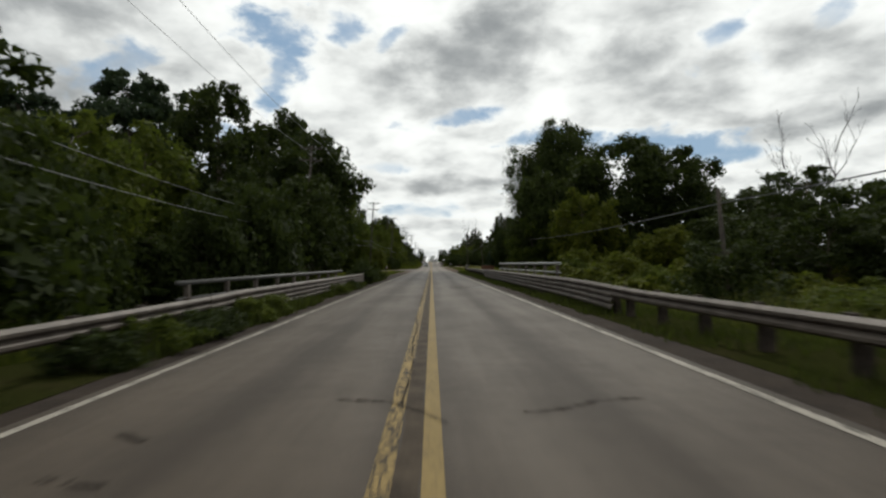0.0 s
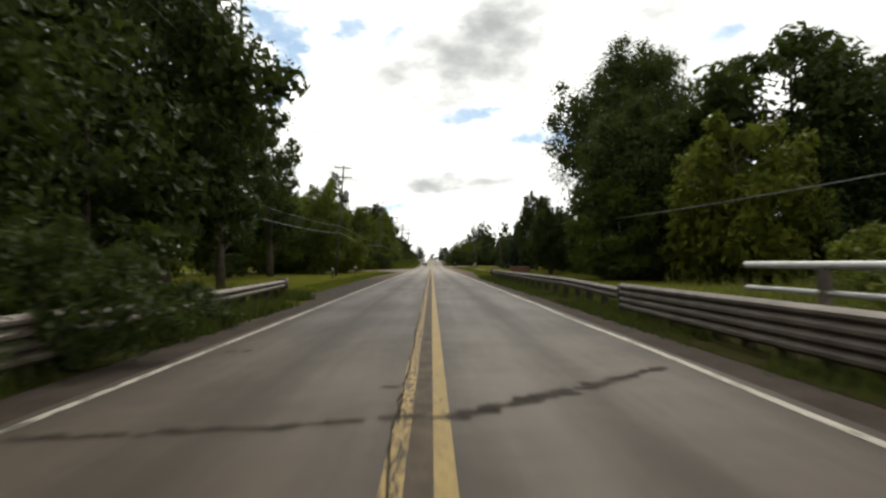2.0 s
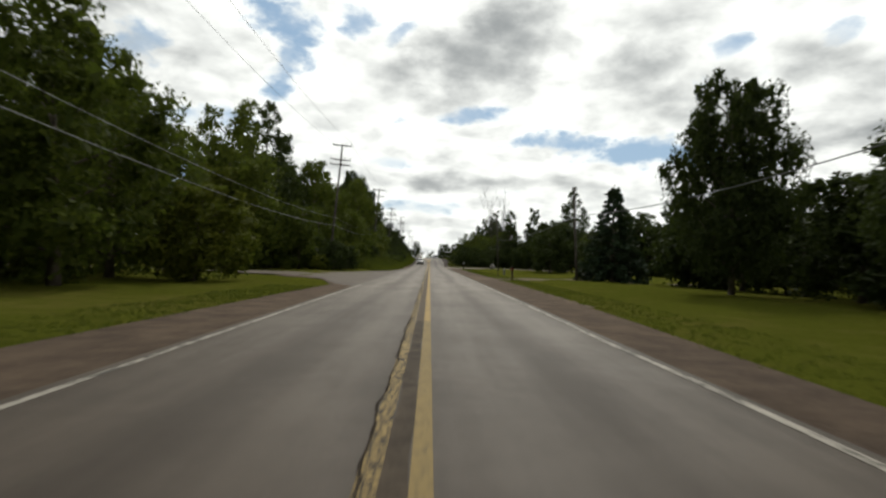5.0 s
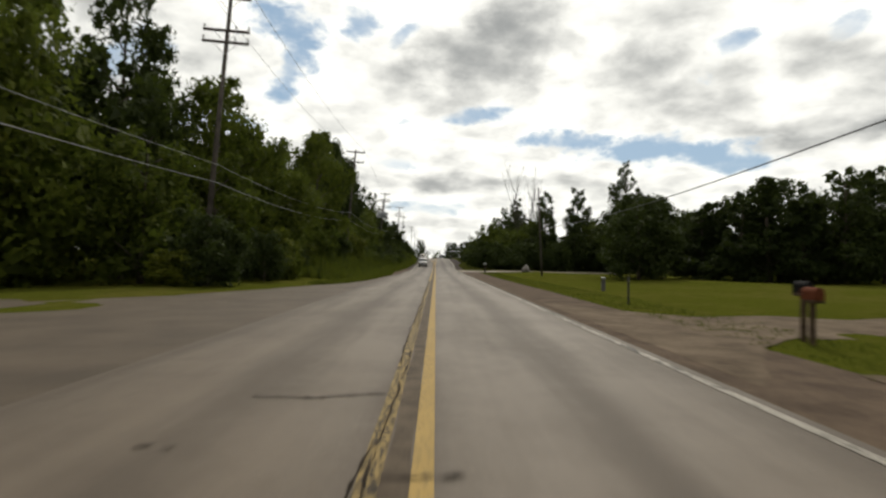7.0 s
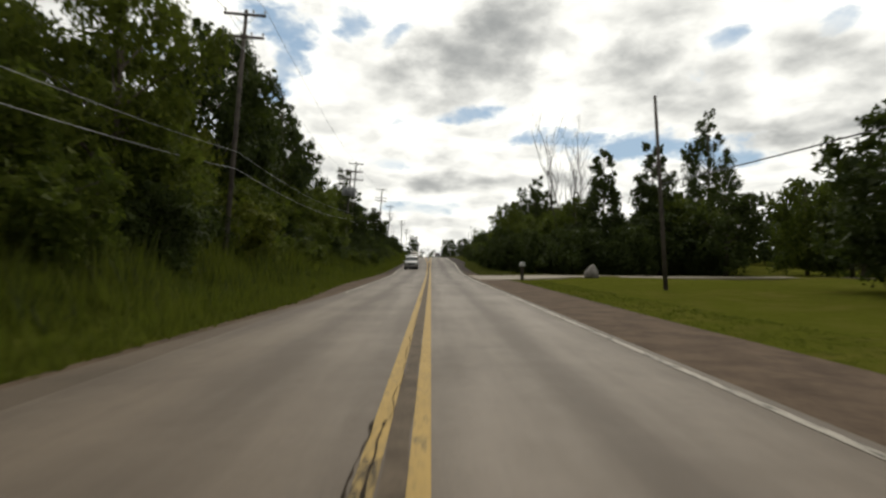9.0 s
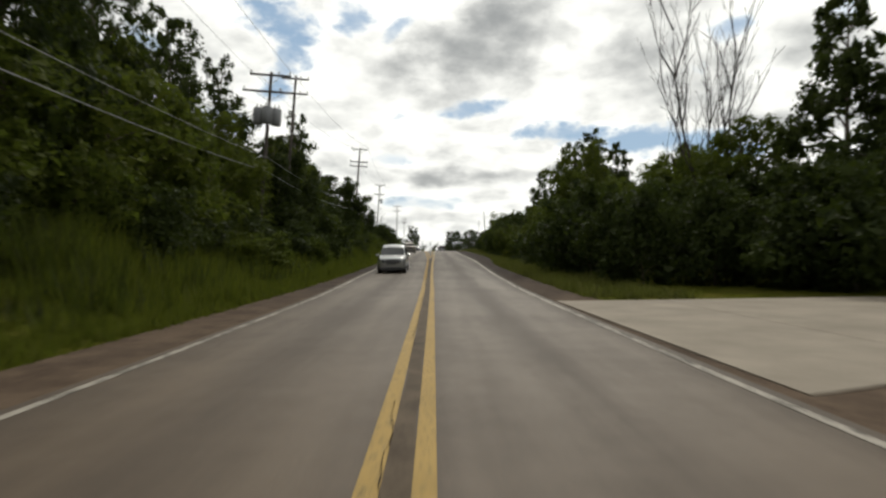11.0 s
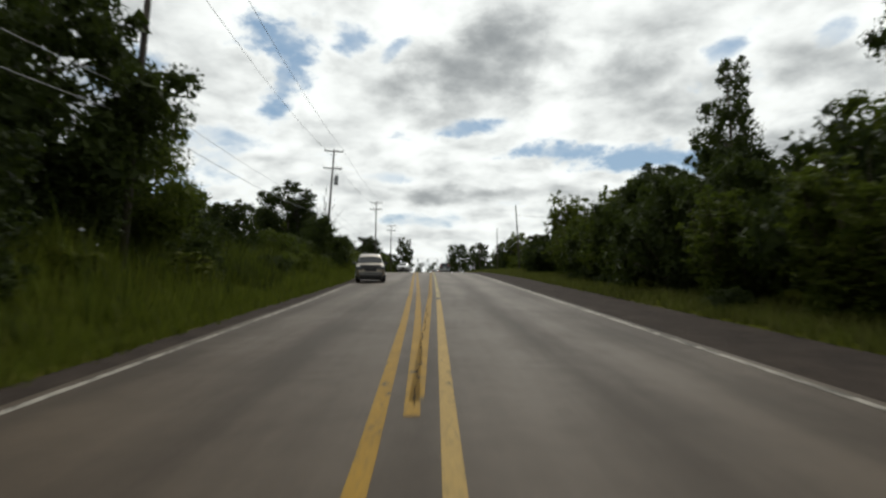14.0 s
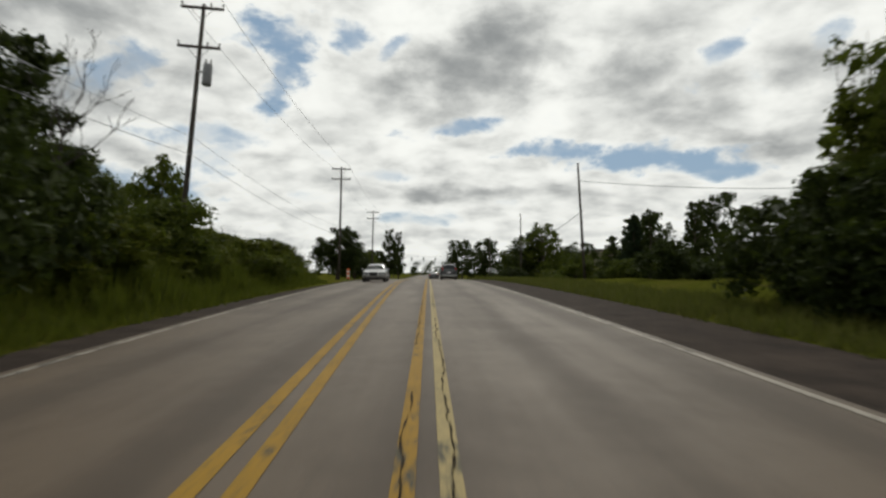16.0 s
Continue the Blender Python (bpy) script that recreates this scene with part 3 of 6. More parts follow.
tagged(mesh_object("side_road", bm, OLD_ASPHALT), "tan weathered side road joining at a flared corner", "road", kind="structure")

# concrete driveway in slabs, and the dirt drive of the house before it
drive = tagged(new("driveway"), "pale concrete driveway apron laid in slabs", "driveway", kind="structure")
for i, (a, b) in enumerate([((3.95, 214.6), (3.8, 225.6)), ((7.2, 215.8), (7.0, 225.9)), ((13, 220.4), (13, 225.6)), ((24, 220.8), (24, 225.4)), ((40, 220.8), (40, 225.4))][:-1]):
    nxt = [((3.95, 214.6), (3.8, 225.6)), ((7.2, 215.8), (7.0, 225.9)), ((13, 220.4), (13, 225.6)), ((24, 220.8), (24, 225.4)), ((40, 220.8), (40, 225.4))][i + 1]
    bm = bmesh.new()
    q = [(a[0] + 0.01, a[1]), (nxt[0][0] - 0.01, nxt[0][1]), (nxt[1][0] - 0.01, nxt[1][1]), (b[0] + 0.01, b[1])]
    top = [bm.verts.new((x, y, max(gz(x, y) + 0.05, float(road_z(y)) - 0.005))) for x, y in q]
    low = [bm.verts.new(v.co - Vector((0, 0, 0.15))) for v in top]
    bm.faces.new(top)
    for k in range(4):
        bm.faces.new((top[k], low[k], low[(k + 1) % 4], top[(k + 1) % 4]))
    part("slab", bm, CONCRETE, drive)
near_edge, far_edge = steps([(4.1, 139.5), (5.6, 142.4), (7.6, 144.4), (11, 145.2), (30, 146.2)]), steps([(4.1, 154), (5.5, 150.8), (7.5, 149.2), (11, 148.4), (30, 149)])
bm = bmesh.new()
rows = []
for x in np.arange(4.1, 30.1, 0.5):
    wob = 0.16 * math.sin(x * 2.1) + 0.1 * math.sin(x * 5.3)
    cut = [float(near_edge(x)) + wob + (float(far_edge(x)) - float(near_edge(x)) - 0.6 * wob) * k / 6 for k in range(7)]
    rows.append([bm.verts.new((x, y, gz(x, y) + (0.034 if x < 6.5 else 0.016))) for y in cut])
for p, q in zip(rows, rows[1:]):
    for k in range(6):
        bm.faces.new((p[k], q[k], q[k + 1], p[k + 1]))
bmesh.ops.recalc_face_normals(bm, faces=bm.faces[:])
tagged(mesh_object("dirt_drive", bm, DIRT, None, True), "tan dirt drive leading off the shoulder", "driveway", kind="structure")
sheet("gravel_edge", list(np.arange(114, 140.6, 0.5)), lambda y: (float(verge_right(y)) - 0.10 - 0.08 * math.sin(y * 1.9), float(verge_right(y)) + 0.16 + 0.07 * math.sin(y * 2.7)), lambda x, y: -0.012, DIRT,
      "pale sandy strip between the shoulder and the lawn", "gravel", 2)


def crack(points, width, mat=CRACK, label="dark tarred crack across the asphalt"):
    rnd = random.Random(int(points[0][1] * 10))
    bm = bmesh.new()
    left, right = [], []
    for (x0, y0), (x1, y1) in zip(points, points[1:]):
        n = max(2, int(math.hypot(x1 - x0, y1 - y0) / 0.12))
        for k in range(n):
            x, y = x0 + (x1 - x0) * k / n, y0 + (y1 - y0) * k / n + rnd.uniform(-0.05, 0.05)
            if width > 0.2:
                s = len(left) * 0.31
                w, y = width * (0.55 + 0.3 * math.sin(s) + 0.15 * math.sin(2.7 * s + 1) + rnd.uniform(-0.08, 0.08)) * min(1, 0.25 + len(left) * 0.06), y + 0.12 * math.sin(1.6 * s)
            else:
                w = width * rnd.uniform(0.25, 1.2)
            z = float(road_z(y)) + crown(x, y) + 0.009
            left.append(bm.verts.new((x, y - w, z)))
            right.append(bm.verts.new((x, y + w, z)))
    for k in range(len(left) - 1):
        bm.faces.new((left[k], left[k + 1], right[k + 1], right[k]))
    tagged(mesh_object("crack", bm, mat), label, "crack", "cracks in the road", "structure")


def line_crack(x_of, y0, y1, width, seed):
    """A wandering crack along the road."""
    rnd = random.Random(seed)
    bm = bmesh.new()
    prev, off, y = None, 0.0, y0
    while y < y1:
        off = max(-0.04, min(0.04, off * 0.9 + rnd.uniform(-0.016, 0.016)))
        w = width * rnd.uniform(0.1, 1.2)
        x = float(x_of(y)) + off
        z = float(road_z(y)) + crown(x, y) + 0.010
        cur = (bm.verts.new((x - w, y, z)), bm.verts.new((x + w, y, z)))
        if prev and math.sin(y * 0.45 + seed) > -0.75:
            bm.faces.new((prev[0], prev[1], cur[1], cur[0]))
        prev = cur
        y += rnd.uniform(0.06, 0.16)
    tagged(mesh_object("crack", bm, CRACK), "jagged crack running along the centre line", "crack", "cracks in the road", "structure")


line_crack(lambda y: yellow_left(y) - 0.02 + 0.05 * math.sin(y * 0.23), -20, 176, 0.015, 3)
line_crack(lambda y: yellow_left(y) - 0.068, 20, 176, 0.015, 5)
line_crack(lambda y: yellow_left(y) + 0.06, 176, 268, 0.008, 8)
line_crack(lambda y: yellow_right(y) - 0.34, 271, 330, 0.012, 9)
line_crack(lambda y: yellow_right(y) + 0.02, 290, 330, 0.012, 12)


def broken_seam(points, width, seed, mat=PATCH, label="broken dark seam across the asphalt", gaps=0.25):
    """A worn joint: ragged blotches of broken asphalt strung along a line."""
    rnd = random.Random(seed)
    bm = bmesh.new()
    for (x0, y0), (x1, y1) in zip(points, points[1:]):
        n = max(2, int(math.hypot(x1 - x0, y1 - y0) / (width * 0.8)))
        for k in range(n):
            if rnd.random() < gaps:
                continue
            t = (k + rnd.random()) / n
            cx, cy = x0 + (x1 - x0) * t, y0 + (y1 - y0) * t + rnd.gauss(0, width * 0.25)
            rx, ry = width * rnd.uniform(0.5, 1.5), width * rnd.uniform(0.2, 0.65)
            ring = []
            for j in range(11):
                a, q = 6.2832 * j / 11, rnd.uniform(0.55, 1.2)
                x, y = cx + rx * q * math.cos(a), cy + ry * q * math.sin(a)
                ring.append(bm.verts.new((x, y, float(road_z(y)) + crown(x, y) + 0.008 + 0.0015 * rnd.random())))
            bm.faces.new(ring)
    tagged(mesh_object("crack", bm, mat), label, "crack", "cracks in the road", "structure")


def road_patch(outline, mat, label, lift, seed):
    """A flat area of other surface with a ragged rim, fanned round its middle."""
    rnd = random.Random(seed)
    pts = []
    for (x0, y0), (x1, y1) in zip(outline, outline[1:] + outline[:1]):
        n = max(2, int(math.hypot(x1 - x0, y1 - y0) / 0.07))
        pts += [(x0 + (x1 - x0) * k / n + rnd.gauss(0, 0.025), y0 + (y1 - y0) * k / n + rnd.gauss(0, 0.025)) for k in range(n)]
    bm = bmesh.new()
    put = lambda x, y: bm.verts.new((x, y, float(road_z(y)) + crown(x, y) + lift))
    hub = put(sum(p[0] for p in outline) / len(outline), sum(p[1] for p in outline) / len(outline))
    rim = [put(*p) for p in pts]
    for k in range(len(rim)):
        bm.faces.new((hub, rim[k], rim[(k + 1) % len(rim)]))
    bmesh.ops.recalc_face_normals(bm, faces=bm.faces[:])
    if sum(f.normal.z for f in bm.faces) < 0:
        bmesh.ops.reverse_faces(bm, faces=bm.faces[:])
    tagged(mesh_object("patch", bm, mat), label, "road patch", "patches in the road", "structure")


broken_seam([(-3.3, 42.63), (-1.2, 42.86), (-0.5, 43.05), (0.25, 43.05), (0.83, 43.55), (1.52, 44.15), (2.39, 44.7), (3.15, 45.4)], 0.13, 2, gaps=0.2)
broken_seam([(0.1, 43.1), (0.9, 43.5), (2.4, 44.7)], 0.17, 3, gaps=0.35)
broken_seam([(-0.8, 44.1), (-0.3, 44.4), (0.2, 44.85)], 0.08, 4, gaps=0.5)
broken_seam([(-3.2, 47.05), (-2.8, 47.2)], 0.09, 5)
broken_seam([(1.2, 72.1), (2.1, 72.2)], 0.05, 6, gaps=0.4)
road_patch([(1.07, 32.26), (1.83, 32.95), (2.4, 33.4), (3.2, 34.0), (2.57, 32.98), (2.11, 32.4), (1.41, 31.97), (1.12, 31.8)], PATCH, "dark broken-up patch in the asphalt", 0.007, 1)
road_patch([(0.72, 32.2), (1.07, 32.23), (1.27, 32.16), (1.14, 31.85), (0.72, 31.8)], PATCH_PALE, "pale puddle in the broken asphalt, its sheen painted", 0.008, 2)
road_patch([(2.2, 32.4), (3.0, 33.6), (3.3, 33.9), (3.35, 32.9), (2.75, 31.75)], PATCH_PALE, "pale smooth wet patch in the asphalt, its sheen painted", 0.006, 3)
broken_seam([(0.05, 31.95), (0.35, 31.95), (0.6, 32.05), (1.05, 32.25)], 0.09, 7, gaps=0.1)
broken_seam([(3.0, 33.3), (3.3, 33.4)], 0.07, 8)
broken_seam([(1.0, 5.2), (1.4, 5.3), (1.8, 5.6), (2.3, 5.65)], 0.05, 9, gaps=0.4)
broken_seam([(-0.8, 5.9), (-0.27, 5.75), (0.28, 4.95)], 0.04, 10, gaps=0.4)
broken_seam([(-2.5, 4.9), (-2.2, 4.65)], 0.06, 11)
broken_seam([(-2.5, 3.9), (-2.0, 3.7)], 0.07, 12)
broken_seam([(-1.65, 138.73), (-0.96, 138.7), (-0.25, 138.94)], 0.05, 14, gaps=0.2)
broken_seam([(-0.06, 136.6), (0.41, 136.66)], 0.06, 15, gaps=0.2)
broken_seam([(-1.96, 137.2), (-1.65, 137.15)], 0.05, 16)
broken_seam([(-3.0, 201.0), (-0.2, 201.0), (0.4, 201.0)], 0.06, 17, gaps=0.45)
broken_seam([(1.2, 201.1), (2.2, 201.2), (3.0, 201.3)], 0.06, 18, gaps=0.3)
broken_seam([(-0.6, 199.9), (0.4, 200.0)], 0.06, 19, gaps=0.2)
broken_seam([(-0.35, 126.4), (0.1, 126.2), (0.25, 126.2)], 0.05, 20, gaps=0.2)
crack([(-3.0, 81.6), (-0.4, 81.0), (0.4, 80.9)], 0.03)
crack([(-3.2, 168.0), (0.2, 168.3), (2.6, 168.1)], 0.018)


# ---- trees and shrubs ----
def leaf_cards(rng, centres, radii, per, size, squash=0.75, up=0.35):
    """Pointed leaf sprays round the centres: larger ones deep inside, small ones in the outer shell."""
    out_v = []
    for (cx, cy, cz), r in zip(centres, radii):
        for n, lo, hi, scale in ((int(per * r * r * (0.2 if size < 0.3 else 0.42)) + 2, 0.1, 0.68, min(2.2, 0.5 / size)), (int(per * r * r * 1.45) + 8, 0.55, 1.1, 0.86)):
            d = rng.normal(size=(n, 3))
            d /= np.linalg.norm(d, axis=1)[:, None]
            rad = r * (lo + (hi - lo) * rng.random(n) ** 0.7)
            p = d * rad[:, None] * np.array([1, 1, squash]) + np.array([cx, cy, cz])
            nrm = d * 0.6 + rng.normal(size=(n, 3)) * 0.7 + np.array([0, 0, up])
            nrm /= np.linalg.norm(nrm, axis=1)[:, None]
            a = np.cross(nrm, rng.normal(size=(n, 3)))
            a /= np.linalg.norm(a, axis=1)[:, None]
            b = np.cross(nrm, a)
            s = scale * size * (0.5 + 1.0 * rng.random(n))[:, None]
            out_v.append(np.stack([p - a * s, p + a * s * 0.7 - b * s * 0.55, p + a * s * 0.7 + b * s * 0.55], 1))
    v = np.concatenate(out_v).reshape(-1, 3)
    return v, np.arange(len(v)).reshape(-1, 3)


def make_tree(seed, height=14.0, radius=5.0, trunk=0.26, low=0.22, lobes=20, per=70, size=0.22, shape="broad", mat=LEAF_MID, squash=0.8):
    """Two meshes for a tree: trunk with limbs, and a crown of many sprays round the limbs' ends."""
    rng = np.random.default_rng(seed)
    bm = bmesh.new()
    bend = rng.normal(size=2) * 0.25
    spine = [(bend[0] * t * t * 2, bend[1] * t * t * 2, -0.4 + height * 0.9 * t) for t in np.linspace(0, 1, 6)]
    tube(bm, spine, [trunk * (1.35 if t == 0 else 1.0 - 0.85 * t) for t in np.linspace(0, 1, 6)], 8)
    cs, rs = [], []
    for k in range(lobes):
        t = (k + rng.random()) / lobes
        z = height * (low + (0.93 - low) * t)
        if shape == "broad":
            env = radius * math.sqrt(max(0.05, 1 - ((t - 0.38) / 0.68) ** 2))
        elif shape == "tall":
            env = radius * (0.55 + 0.45 * math.sin(math.pi * min(1, t * 1.1))) * (1 - 0.45 * t)
        else:
            env = radius * (1.0 - 0.8 * t)
        ang = k * 2.4 + rng.normal() * 0.4
        reach = env * (0.35 + 0.5 * rng.random())
        r = max(0.6, env * (0.30 + 0.22 * rng.random()))
        c = (math.cos(ang) * reach + bend[0] * t, math.sin(ang) * reach + bend[1] * t, z)
        cs.append(c)
        rs.append(r)
        foot = max(height * 0.1, z - reach * (0.5 + 0.3 * rng.random()))
        mid = (c[0] * 0.5, c[1] * 0.5, (foot + z) / 2 + 0.1)
        tube(bm, [(bend[0] * t, bend[1] * t, foot), mid, c], [trunk * 0.35 * (1 - 0.5 * t), trunk * 0.22, 0.02], 5, False)
        for _ in range(2):  # small outer tufts make the outline uneven
            d = rng.normal(size=3)
            d[2] = abs(d[2])
            d /= np.linalg.norm(d)
            cs.append(tuple(np.array(c) + d * r * 0.95))
            rs.append(r * (0.35 + 0.25 * rng.random()))
    wood = bpy.data.meshes.new("trunk")
    bm.to_mesh(wood)
    bm.free()
    wood.polygons.foreach_set("use_smooth", [True] * len(wood.polygons))
    wood.materials.append(BARK)
    v, f = leaf_cards(rng, cs, rs, per, size, squash)
    return wood, arrays_mesh("crown", v, f, mat), height, radius


def make_conifer(seed, height=10.0, radius=2.6, mat=NEEDLES):
    rng = np.random.default_rng(seed)
    bm = bmesh.new()
    tube(bm, [(0, 0, -0.3), (0, 0, height * 0.5), (0, 0, height)], [0.16, 0.1, 0.02], 7)
    cs, rs = [], []
    for k in range(26):
        t = k / 26
        z, env = height * (0.06 + 0.9 * t), radius * (1 - t) ** 0.85 + 0.12
        for j in range(max(3, int(8 * (1 - t)))):
            a = j * 6.28 / max(3, int(8 * (1 - t))) + k * 0.7 + rng.normal() * 0.2
            tip = (math.cos(a) * env, math.sin(a) * env, z - env * 0.18)
            tube(bm, [(0, 0, z), tip], [0.035, 0.008], 3, False)
            for s in (0.45, 0.75, 1.0):
                cs.append((tip[0] * s, tip[1] * s, z - env * 0.18 * s))
                rs.append(0.34 * (1.15 - 0.4 * s) * (0.6 + 0.6 * (1 - t)))
    wood = bpy.data.meshes.new("trunk")
    bm.to_mesh(wood)
    bm.free()
    wood.materials.append(BARK)
    v, f = leaf_cards(rng, cs, rs, 130, 0.16, 0.6, 0.1)
    return wood, arrays_mesh("crown", v, f, mat), height, radius


def make_feather(seed, height=8.0, radius=3.4, stems=46, mat=LEAF_MID):
    """A willow-like clump: many upswept wands, thinly leaved to their tips."""
    rng = np.random.default_rng(seed)
    bm = bmesh.new()
    cs, rs = [], []
    for k in range(stems):
        a = rng.random() * 6.283
        tall = height * (0.45 + 0.55 * rng.random() ** 0.7)
        out = radius * (0.15 + 0.85 * rng.random()) * (1.15 - 0.5 * tall / height)
        p0 = np.array([math.cos(a) * 0.3 * radius * rng.random(), math.sin(a) * 0.3 * radius * rng.random(), -0.2])
        tip = np.array([math.cos(a) * out, math.sin(a) * out, tall])
        mid = p0 * 0.4 + tip * 0.6 + np.array([0, 0, -0.06 * tall]) + rng.normal(size=3) * 0.12
        tube(bm, [tuple(p0), tuple(mid), tuple(tip)], [0.05, 0.025, 0.008], 4, False)
        for j in range(11):
            t = 0.12 + 0.9 * j / 11
            q = (1 - t) ** 2 * p0 + 2 * t * (1 - t) * mid + t * t * tip
            cs.append(tuple(q + rng.normal(size=3) * 0.22))
            rs.append(0.20 + 0.42 * (1 - t))
    wood = bpy.data.meshes.new("trunk")
    bm.to_mesh(wood)
    bm.free()
    wood.materials.append(BARK)
    v, f = leaf_cards(rng, cs, rs, 95, 0.12, 1.2, 0.1)
    return wood, arrays_mesh("crown", v, f, mat), height, radius


def make_bare(seed, height=14.0, stems=4, mat=DEADWOOD):
    """A dead tree: a few upswept stems from one stool, and thin bare limbs as a second mesh."""
    rng = np.random.default_rng(seed)
    stem_bm, limb_bm = bmesh.new(), bmesh.new()

    def limb(p, d, length, r, depth):
        pts, rad = [p], [r]
        q, dd = p.copy(), d.copy()
        for k in range(5):
            dd = (dd + Vector(rng.normal(size=3)) * 0.10 + Vector((0, 0, 0.05))).normalized()
            q = q + dd * length / 5
            pts.append(q.copy())
            rad.append(max(0.018, r * (1 - 0.18 * (k + 1))))
        tube(limb_bm if depth else stem_bm, pts, rad, 4 if depth else 6, False)
        if depth < 3:
            for k in range((7, 4, 2)[depth]):
                at = pts[2 + (k + depth) % 4]
                spread = Vector(rng.normal(size=3))
                spread.z = abs(spread.z) * 0.4
                limb(at.copy(), (dd + spread.normalized() * 0.7).normalized(), length * (0.34 if depth == 0 else 0.5), r * 0.42, depth + 1)

    for k in range(stems):
        a = 6.283 * k / stems + rng.normal() * 0.3
        out = 0.10 + 0.16 * rng.random()
        limb(Vector((math.cos(a) * 0.2, math.sin(a) * 0.2, -0.3)), Vector((math.cos(a) * out, math.sin(a) * out, 1)).normalized(), height * (0.65 + 0.35 * rng.random()), 0.2, 0)
    out = []
    for name, bm in (("trunk", stem_bm), ("crown", limb_bm)):
        data = bpy.data.meshes.new(name)
        bm.to_mesh(data)
        bm.free()
        data.materials.append(mat)
        out.append(data)
    return out[0], out[1], height, 3.0


KINDS = {
    "broad": [make_tree(s, mat=LEAF_DARK) for s in (1, 2, 3)],
    "wood": [make_tree(s, height=13, radius=5, low=0.06, per=30, size=0.29, mat=LEAF_DARK) for s in (4, 5, 6)],
    "green": [make_tree(s, height=13, radius=5, low=0.1, per=72, size=0.175, mat=LEAF_MID) for s in (11, 12)],
    "copse": [make_tree(s, height=12, radius=5, low=0.05, per=31, size=0.28, mat=LEAF_MID) for s in (14, 15)],
    "light": [make_tree(s, height=9, radius=4.5, low=0.06, per=65, mat=LEAF_LIGHT, trunk=0.18) for s in (21, 22)],
    "tall": [make_tree(s, height=17, radius=4.2, low=0.12, lobes=26, per=70, shape="tall", mat=LEAF_DARK) for s in (31, 32)],
    "open": [make_tree(s, height=16, radius=4.5, low=0.2, lobes=26, per=85, shape="tall", mat=LEAF_DARK, size=0.15) for s in (41, 42)],
    "cone": [make_tree(s, height=11, radius=3.4, low=0.04, lobes=24, per=120, size=0.17, shape="cone", mat=LEAF_DARK) for s in (51, 52)],
    "conifer": [make_conifer(61), make_conifer(62)],
    "shrub": [make_tree(s, height=3.6, radius=2.3, trunk=0.07, low=0.08, lobes=16, per=175, size=0.11, mat=LEAF_MID) for s in (71, 72, 73)],
    "bush": [make_tree(s, height=3.6, radius=2.4, trunk=0.07, low=0.08, lobes=16, per=175, size=0.11, mat=LEAF_DARK) for s in (81, 82)],
    "gold": [make_tree(s, height=3.0, radius=1.8, trunk=0.05, low=0.06, lobes=12, per=190, size=0.125, mat=LEAF_LIGHT) for s in (91, 92)],
    "willow": [make_feather(95), make_feather(96)],
    "giant": [make_tree(115, height=28, radius=9.5, trunk=0.5, low=0.44, lobes=46, per=38, size=0.2, mat=LEAF_DARK)],
    "oak": [make_tree(121, height=15, radius=6, trunk=0.3, low=0.16, lobes=34, per=60, size=0.2, mat=LEAF_DARK)],
    "bare": [make_bare(101, stems=2), make_bare(102, stems=3)],
    "pine": [make_tree(111, height=20, radius=5, low=0.45, lobes=16, per=110, size=0.22, mat=NEEDLES, squash=0.5)],
}
WORDS = {"wood": ("tree", "dark woodland tree leafy to the ground"), "copse": ("tree", "green woodland tree leafy to the ground"), "willow": ("tree", "feathery green willow-like tree"),
         "broad": ("tree", "tall broad tree with dense dark green leaves"), "green": ("tree", "broad roadside tree with mid green leaves"),
         "light": ("tree", "lower tree with yellow-green leaves"), "tall": ("tree", "tall narrow tree with dark green leaves"),
         "open": ("tree", "tall poplar-like tree with an open leafy crown"), "cone": ("tree", "dense dark tapering tree"),
         "conifer": ("spruce", "dark green spruce with drooping boughs"), "shrub": ("shrub", "leafy green shrub at the roadside"),
         "bush": ("shrub", "dense dark green bush"), "gold": ("shrub", "low yellow-green shrub in rough grass"),
         "oak": ("tree", "dense dark tree hanging low over the verge"), "giant": ("tree", "very large dark spreading tree over the verge"), "bare": ("dead_tree", "dead grey tree with bare branches"), "pine": ("pine", "tall pine with dark tufted crown")}
tree_rng = random.Random(5)


def plant(kind, x, y, h, r, group="roadside trees"):
    wood, crown_mesh, h0, r0 = tree_rng.choice(KINDS[kind])
    name, label = WORDS[kind]
    z = gz(x, y) - 0.05
    m = pose(x, y, z, 0, 0, tree_rng.uniform(0, 360)) @ Matrix.Diagonal((r / r0, r / r0, h / h0, 1))
    ob = thing(name, m, label, "shrub" if name == "shrub" else "tree", group)
    for nm, data in (("trunk", wood), ("crown", crown_mesh)):
        if data:
            o = new(nm, data)
            o.parent = ob
    return ob


def row(kinds, x0, x1, y0, y1, n, h0, h1, r0, r1, group="woodland edge"):
    """Trees strewn evenly over a stretch of ground."""
    for k in range(n):
        t = (k + tree_rng.random() * 0.8) / n
        plant(tree_rng.choice(kinds), tree_rng.uniform(x0, x1), y0 + (y1 - y0) * t, tree_rng.uniform(h0, h1), tree_rng.uniform(r0, r1), group)


